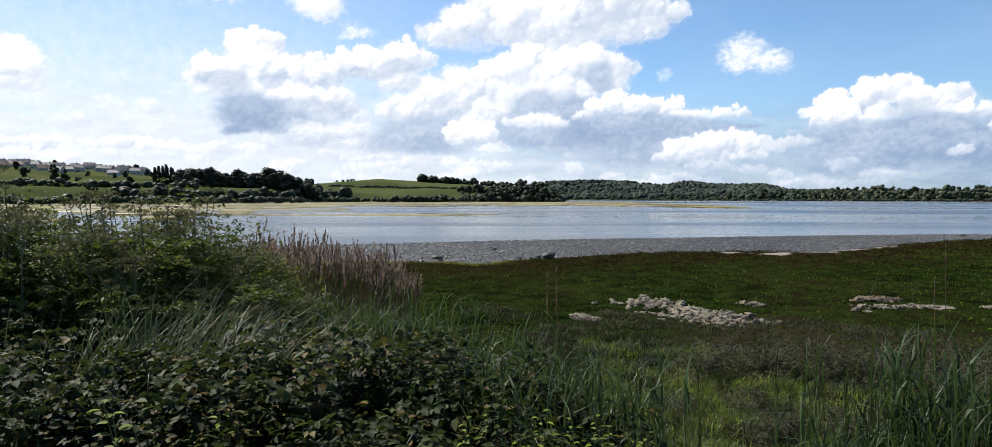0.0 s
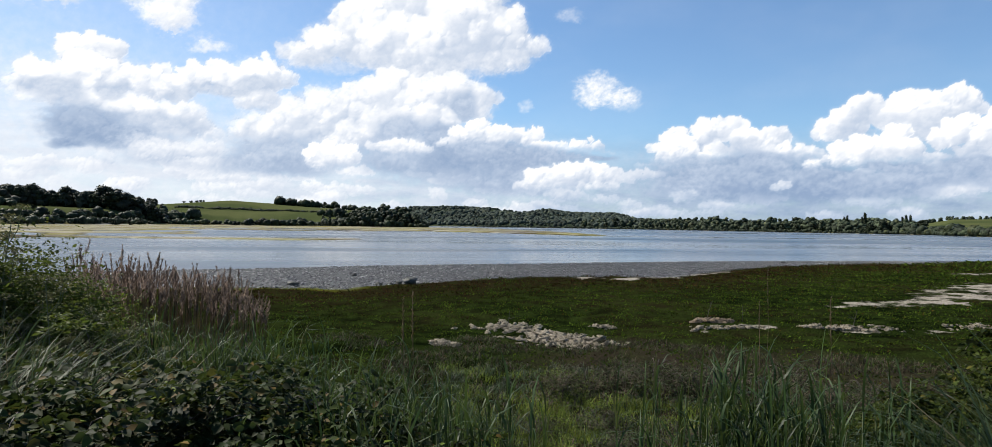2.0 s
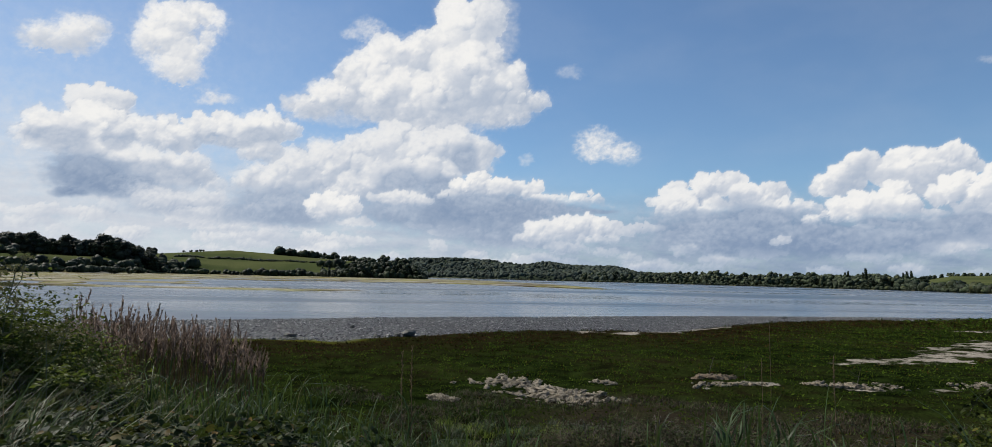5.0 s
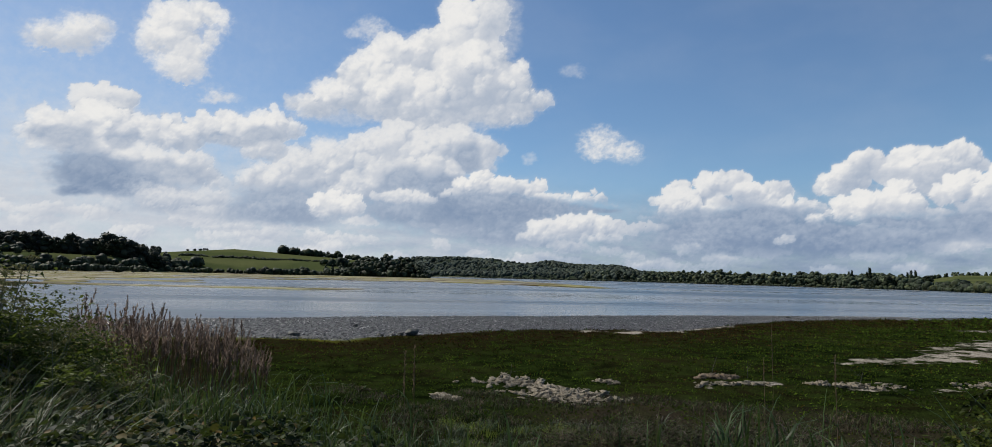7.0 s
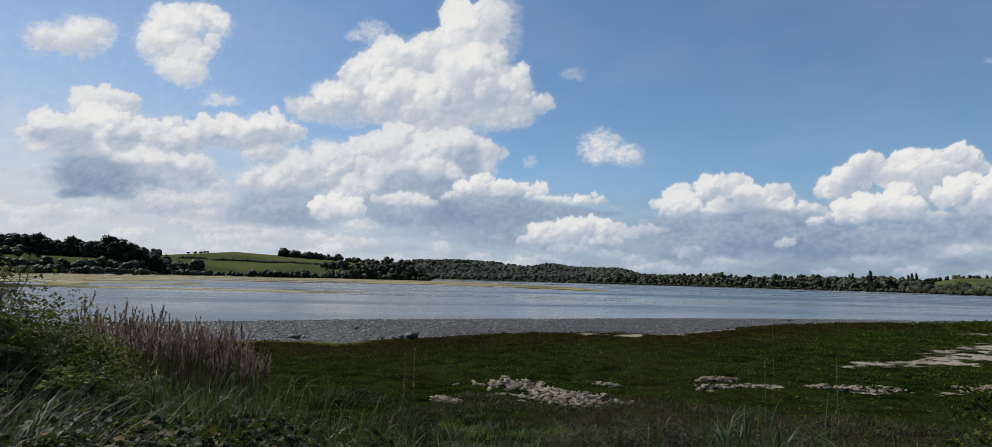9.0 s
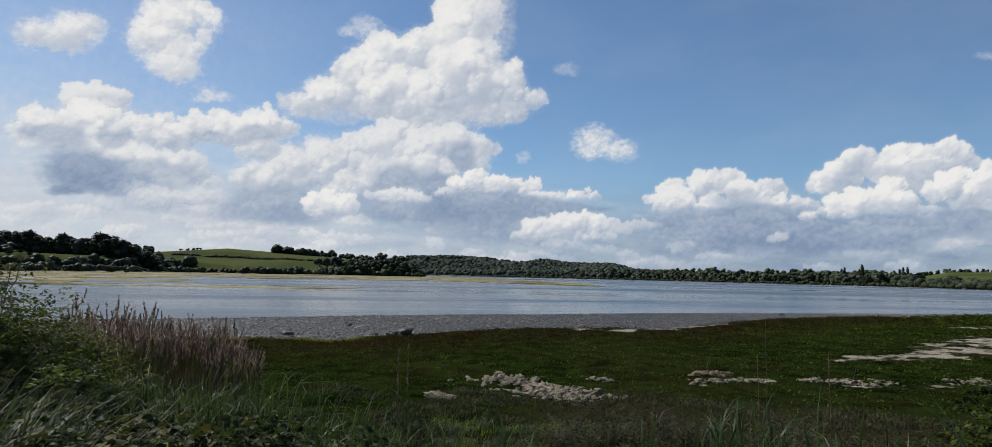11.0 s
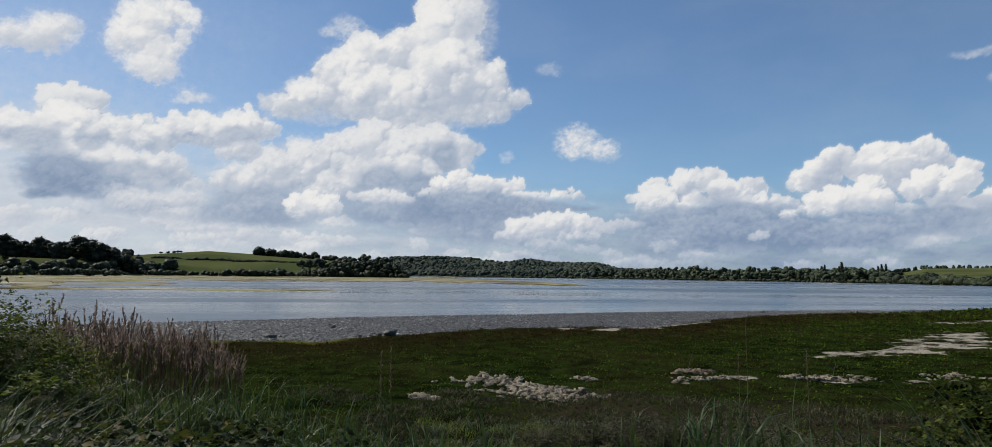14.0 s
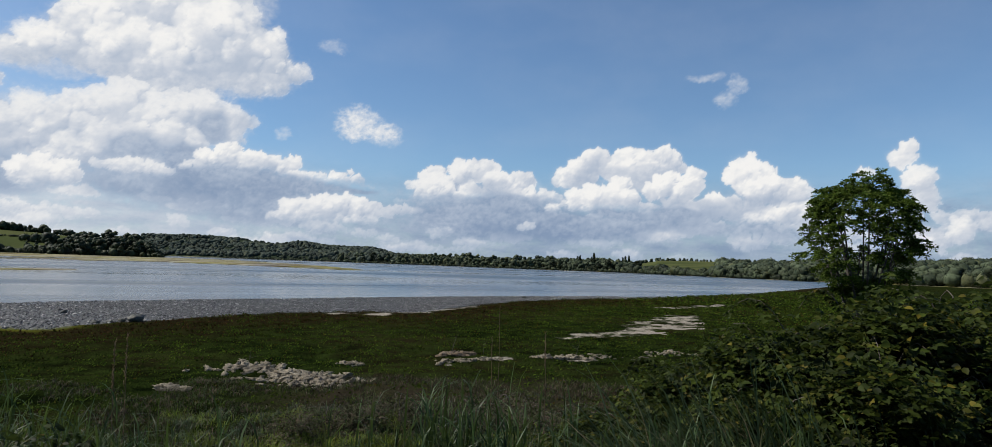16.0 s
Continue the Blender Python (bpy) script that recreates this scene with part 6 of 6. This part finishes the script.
def tall_grass(name, seed, count, h, w, spread, label, plumes=3, material="reed", wind=0):
    """A clump of tall broad-bladed grass with a few pale flags."""
    g = rng(seed)
    e = thing(name, 0, -50, -30, label, "grass clump")
    b = Geo()
    p = np.stack([g.normal(size=count) * spread, g.normal(size=count) * spread, np.full(count, -0.03)], 1)
    blades(b, p, h * g.uniform(0.5, 1.0, count), w * g.uniform(0.6, 1.3, count), g.uniform(0.15, 1.05, count) ** 1.0, g.uniform(0, 6.28, count) if wind == 0 else g.normal(size=count) * wind, 1.5, g.normal(size=count) * 0.7)
    b.ob("blade_tuft", M[material], e)
    for k in range(plumes):
        s = Geo()
        x0, y0, hh = g.normal() * spread * 0.7, g.normal() * spread * 0.7, h * g.uniform(0.8, 1.0)
        dx = g.normal() * 0.05
        tube(s, [(x0, y0, 0), (x0 + dx * 0.4, y0, hh * 0.6), (x0 + dx, y0, hh)], [0.003, 0.0025, 0.0015], 4)
        m = 26
        t = g.uniform(0, 1, m)
        q = np.stack([x0 + dx * (0.9 + 0.1 * t), np.full(m, y0), hh * 0.87 + hh * 0.14 * t], 1)
        leaves(s, q, np.stack([g.normal(size=m) * 0.35, g.normal(size=m) * 0.35, np.ones(m)], 1), g.normal(size=(m, 3)), 0.035, 0.007)
        s.ob("stalk", M["dry"], e, "dry straw-coloured stalk")
    return e


def reed_clump(seed, shoots, h, label):
    """A clump of upright shoots, each with broad blades that leave it one above another and bend over."""
    g = rng(seed)
    e = thing("tall_grass", 0, -50, -30, label, "grass clump")
    st, b = Geo(), Geo()
    for k in range(shoots):
        x0, y0 = g.normal(size=2) * 0.20
        hh, dx, dy = h * g.uniform(0.55, 1.0), g.normal() * 0.07, g.normal() * 0.07
        tube(st, [(x0, y0, -0.03), (x0 + dx * 0.3, y0 + dy * 0.3, hh * 0.5), (x0 + dx, y0 + dy, hh * 0.92)], [0.0045, 0.004, 0.002], 4)
        m = 10
        t = np.linspace(0.08, 0.92, m)
        way = g.uniform(0, 6.28) + np.pi * np.arange(m) + g.normal(size=m) * 0.5
        p = np.stack([x0 + dx * t * t, y0 + dy * t * t, hh * t], 1)
        blades(b, p, h * g.uniform(0.26, 0.46, m), 0.0072 * g.uniform(0.6, 1.4, m), g.uniform(0.12, 0.80, m) + (g.uniform(0, 1, m) > 0.8) * 0.3, way, 1.5, g.normal(size=m) * 0.6)
    st.ob("stem_tuft", M["stem_green"], e)
    b.ob("blade_tuft", M["reed"], e)
    return e


clumps = [reed_clump(500 + k, 34, 0.72, "clump of tall bluish green grass with broad blades on the bank") for k in range(4)]
g = rng(93)
k = 0
for az0, az1, r0, r1, num, s0, s1 in ((-3, 5, 2.9, 4.4, 14, 1.0, 1.35), (3, 6, 3.3, 3.9, 4, 1.35, 1.55), (5, 10, 2.8, 4.0, 5, 0.8, 1.1), (30, 38, 2.8, 3.8, 12, 0.75, 1.0), (34.5, 37.8, 3.3, 3.8, 6, 1.2, 1.45), (40, 50, 3.0, 4.0, 5, 0.6, 0.85), (52, 66, 3.4, 4.4, 16, 1.0, 1.35), (50, 62, 2.9, 3.5, 18, 0.85, 1.2),
                                      (-18, -12, 4.6, 5.6, 8, 1.0, 1.3), (-36, -8, 2.8, 3.6, 4, 0.7, 0.95), (-13, 3, 5.0, 8.0, 32, 1.3, 1.8), (3, 9, 4.8, 8.0, 12, 0.9, 1.3), (-19, -4, 5.4, 7.0, 34, 1.5, 1.95)):
    for _ in range(num):
        place(clumps[k % 4], *polar(g.uniform(az0, az1), g.uniform(r0, r1)), g.uniform(0, 360), g.uniform(s0, s1), k < 4, group="tall grass on the bank")
        k += 1

arching = [tall_grass("arching_grass", 520 + k, 150, 0.85, 0.010, 0.16, "tuft of thin arching grey-green grass on the bank", 0, "arching") for k in range(3)]
swept = [tall_grass("arching_grass", 526 + k, 170, 1.5, 0.010, 0.18, "tuft of long grey-green grass bent over by the wind", 0, "arching", 0.8) for k in range(2)]
g = rng(97)
for k in range(16):
    place(swept[k % 2], *polar(g.uniform(-32.5, -19), g.uniform(3.7, 4.3)), g.uniform(-35, 35), g.uniform(0.85, 1.08), k < 2, group="arching grass on the bank")
for k in range(20):
    place(swept[k % 2], *polar(g.uniform(51, 64), g.uniform(3.0, 4.2)), g.uniform(110, 200), g.uniform(0.8, 1.1), False, group="arching grass on the bank")
k = 0
for az0, az1, r0, r1, num, s0, s1 in ((-38, -6, 2.6, 3.6, 26, 0.9, 1.3), (-6, 10, 2.6, 3.4, 6, 0.7, 1.1), (48, 68, 2.5, 4.2, 40, 0.9, 1.4), (12, 30, 3.2, 6.5, 16, 0.45, 0.7), (36, 48, 2.8, 4.6, 8, 0.6, 0.85)):
    for _ in range(num):
        place(arching[k % 3], *polar(g.uniform(az0, az1), g.uniform(r0, r1)), g.uniform(0, 360), g.uniform(s0, s1), k < 3, group="arching grass on the bank")
        k += 1


def leafy_weed(seed, label):
    """A soft upright weed with pairs of pointed leaves up its stem."""
    g = rng(seed)
    e = thing("leafy_weed", 0, -50, -30, label, "weed")
    for m in range(5):
        x0, y0, hh = g.normal() * 0.09, g.normal() * 0.09, g.uniform(0.6, 1.0)
        dx, dy = g.normal() * 0.08, g.normal() * 0.08
        st = Geo()
        tube(st, [(x0, y0, -0.03), (x0 + dx * 0.3, y0 + dy * 0.3, hh * 0.5), (x0 + dx, y0 + dy, hh)], [0.004, 0.0035, 0.002], 5)
        st.ob("stem", M["stem_green"], e)
        lf = Geo()
        num = 44
        t = np.linspace(0.15, 1.0, num)
        a = 1.57 * (np.arange(num) // 2) + np.pi * (np.arange(num) % 2) + g.normal(size=num) * 0.25
        p = np.stack([x0 + dx * t * t, y0 + dy * t * t, hh * t], 1)
        along = np.stack([np.cos(a), np.sin(a), np.full(num, 0.15)], 1)
        sz = 0.08 * (1.15 - 0.65 * t) * g.uniform(0.8, 1.2, num)
        oval_leaves(lf, p + along * 0.015, along, np.stack([-0.2 * np.cos(a), -0.2 * np.sin(a), np.ones(num)], 1) + 0.2 * g.normal(size=(num, 3)), sz, sz * 0.5, 0.22)
        lf.ob("foliage", M["weed"], e)
    return e


weeds = [leafy_weed(540 + k, "bright green leafy weed among the grass") for k in range(3)]
k = 0
for az0, az1, r0, r1, num, s0, s1 in ((-1, 11, 2.2, 3.4, 30, 0.6, 0.88), (-12, 0, 2.4, 3.6, 8, 0.65, 0.85), (-32, -15, 2.3, 4.0, 5, 0.9, 1.05), (50, 66, 3.2, 4.6, 9, 0.5, 0.7)):
    for _ in range(num):
        place(weeds[k % 3], *polar(g.uniform(az0, az1), g.uniform(r0, r1)), g.uniform(0, 360), g.uniform(s0, s1), k < 3, group="leafy weeds on the bank")
        k += 1

# single dry stalks standing over the marsh
for az, r, top_el in ((34.0, 12.5, -3.4), (33.4, 12.6, -6.0), (5.2, 7.5, -6.3), (4.4, 7.4, -6.7), (38.5, 9.0, -5.5)):
    x, y = polar(az, r)
    z0 = gz(x, y)
    hh = EYE + r * math.tan(radians(top_el)) - z0
    e = thing("dry_stalk", x, y, z0, "single tall dry grass stalk over the marsh", "grass stalk", "dry stalks")
    s = Geo()
    tube(s, [(0, 0, -0.03), (0.02, 0, hh * 0.6), (0.0, 0, hh)], [0.005, 0.004, 0.003], 5)
    s.ob("stem", M["dry"], e)
    s = Geo()
    m = 60
    t = rng(int(az * 10)).uniform(0, 1, m)
    leaves(s, np.stack([0 * t, 0 * t, hh * (0.78 + 0.24 * t)], 1), np.stack([g.normal(size=m) * 0.25, g.normal(size=m) * 0.25, np.ones(m)], 1), g.normal(size=(m, 3)), 0.05, 0.006)
    tagged(s.ob("plume", M["dry"], e), kind="stuff")


# ---- the ash tree ----
def ash_tree(x, y, turn):
    g = rng(600)
    e = thing("ash_tree", x, y, gz(x, y), "young ash tree with forking stems and an open green crown", "tree", turn=turn)
    wood, cr = Geo(), Geo()
    mid, rad = np.array([0.0, 0.0, 4.45]), np.array([1.38, 1.38, 1.52])
    fork = np.array([0.0, 0.0, 1.5])
    tube(wood, [(0, 0, -0.2), (0.03, 0.02, 1.0), fork + (0, 0, 0.15)], [0.10, 0.085, 0.07], 9)
    P, D = [], []
    for k in range(15):                    # limbs fan out from the fork, then branch into twigs
        a, up = 2.39996 * k + g.uniform(-0.3, 0.3), 1 - 1.35 * (k + 0.5) / 15
        end = mid + rad * 0.80 * np.array([math.cos(a) * math.sqrt(1 - up * up), math.sin(a) * math.sqrt(1 - up * up), up])
        start = fork + np.array([0, 0, g.uniform(-0.5, 0.5)])
        bend = (start + end) / 2 + (end - start) * np.array([0.12, 0.12, 0]) + np.array([0, 0, 0.05]) + g.normal(size=3) * 0.12
        line = np.array([(1 - t) ** 2 * start + 2 * t * (1 - t) * bend + t * t * end for t in np.linspace(0, 1, 7)])
        bough, twigs = Geo(), Geo()
        tube(bough, line, np.linspace(0.042, 0.010, 7), 6)
        for m in range(11):
            q = line[g.integers(2, 7)]
            tip = q + unit(q - mid + g.normal(size=3) * 0.8) * g.uniform(0.25, 0.62)
            out = (tip - mid) / rad
            over = np.linalg.norm(out)
            if over > 1.06:
                tip = mid + rad * out / over * g.uniform(0.92, 1.06)
            tube(twigs, [q, (q + tip) / 2 + g.normal(size=3) * 0.04, tip], [0.011, 0.008, 0.004], 4)
            for w in range(3):
                P.append(q + (tip - q) * g.uniform(0.45, 1.0)), D.append(unit(tip - q))
        bough_ob = bough.ob("limb", M["bark"], e)
        tagged(twigs.ob("twigs", M["bark"], bough_ob), kind="stuff")
    wood.ob("trunk", M["bark"], e)
    for k in range(560):
        u = unit(g.normal(size=3) + np.array([0, 0, 0.45]))
        bump_r = 0.92 + 0.30 * noise.noise(Vector(u * 2.1))
        u = np.sign(u) * np.abs(u) ** 0.82     # a squarish crown
        P.append(mid + rad * u * bump_r * g.uniform(0.86, 1.04)), D.append(u)
    P, D = np.array(P), np.array(D)
    lush = g.uniform(0, 1, len(P)) < np.interp(P[:, 2], [3.0, 3.6, 4.4, 5.0], [0.32, 0.44, 0.66, 0.86])
    P, D = P[lush], D[lush]
    for q in range(6):                     # drooping pinnate leaves at each twig
        a = g.uniform(0, 6.28, len(P))
        out = unit(np.stack([np.cos(a), np.sin(a), g.uniform(-0.5, 0.7, len(P))], 1) + 0.5 * D)
        L = g.uniform(0.11, 0.20, len(P))
        for t in (0.25, 0.5, 0.75, 1.0):
            base = P + out * (L * t)[:, None] - np.array([0, 0, 1.0]) * (0.5 * L * t * t)[:, None]
            for sg in (-1, 1):
                side = unit(np.cross(out, [0, 0, 1.0])) * sg
                leaves(cr, base, side + out * 0.6 - np.array([0, 0, 0.3]) + 0.5 * g.normal(size=(len(P), 3)), unit(np.array([0, 0, 0.2]) + g.normal(size=(len(P), 3))), 0.095 * g.uniform(0.7, 1.2, len(P)), 0.042)
    cr.ob("crown", M["ash"], e)
    return e


x, y = polar(61.75, 20.0)
ash_tree(x, y, 30.0)


# ---- bramble shoots over the path side, and dead twigs on the marsh ----
def bramble_shoot(pts, seed, label):
    """One long arching cane with leaves along it."""
    g = rng(seed)
    x0, y0, z0 = pts[0]
    e = thing("bramble_shoot", x0, y0, z0, label, "bramble shoot", "bramble shoots")
    pts = np.array(pts) - pts[0]
    c = Geo()
    tube(c, pts, np.linspace(0.006, 0.002, len(pts)), 5)
    c.ob("cane", M["cane"], e)
    lf = Geo()
    num = 30
    t = g.uniform(0.25, 1.0, num) * (len(pts) - 1)
    i = np.minimum(t.astype(int), len(pts) - 2)
    p = pts[i] + (pts[i + 1] - pts[i]) * (t - i)[:, None]
    for turn in (-1.0, 0.0, 1.0):
        a = g.uniform(0, 6.28, num) + turn
        along = np.stack([np.cos(a), np.sin(a), np.full(num, -0.3)], 1)
        sz = g.uniform(0.035, 0.06, num)
        oval_leaves(lf, p + along * 0.02, along, np.array([0, 0, 1.0]) + 0.4 * g.normal(size=(num, 3)), sz, sz * 0.7, 0.2)
    tagged(lf.ob("foliage", M["bramble_pale"], e), kind="stuff")


def arch(az0, az1, r, el0, el_top, el1):
    out = []
    for t in np.linspace(0, 1, 7):
        az, el = az0 + (az1 - az0) * t, (1 - t) ** 2 * el0 + 2 * t * (1 - t) * (2 * el_top - 0.5 * (el0 + el1)) + t * t * el1
        x, y = polar(az, r)
        out.append((x, y, EYE + r * math.tan(radians(el))))
    return out


for k, spec in enumerate(((59.5, 54.0, 6.0, -6.0, -1.6, -3.0), (58.0, 53.2, 5.8, -9.0, -3.4, -6.5), (63.5, 59.5, 6.0, -5.0, -0.6, -2.0), (68.0, 65.0, 5.6, -3.5, -0.3, -1.2), (50.5, 46.8, 5.0, -10.5, -6.6, -8.5))):
    bramble_shoot(arch(*spec), 700 + k, "long arching bramble shoot reaching out of the bush")

for k, (x, y) in enumerate(((13.3, 21.2), (12.2, 21.7), (16.4, 19.6), (5.0, 21.6))):
    g = rng(720 + k)
    e = thing("dead_branch", x, y, gz(x, y) - 0.03, "bare dead grey branch sticking out of the marsh", "branch", "dead branches on the marsh")
    stem = Geo()
    tip = np.array([g.normal() * 0.25, g.normal() * 0.25, g.uniform(0.45, 0.7)])
    tube(stem, [(0, 0, 0), tip * 0.5 + g.normal(size=3) * 0.04, tip], [0.012, 0.009, 0.004], 5)
    stem.ob("stem", M["bark"], e)
    for m in range(3):
        tw = Geo()
        a = tip * g.uniform(0.4, 0.8)
        tube(tw, [a, a + np.array([g.normal() * 0.16, g.normal() * 0.16, g.uniform(0.08, 0.25)])], [0.006, 0.003], 4)
        tw.ob("twig", M["bark"], e)
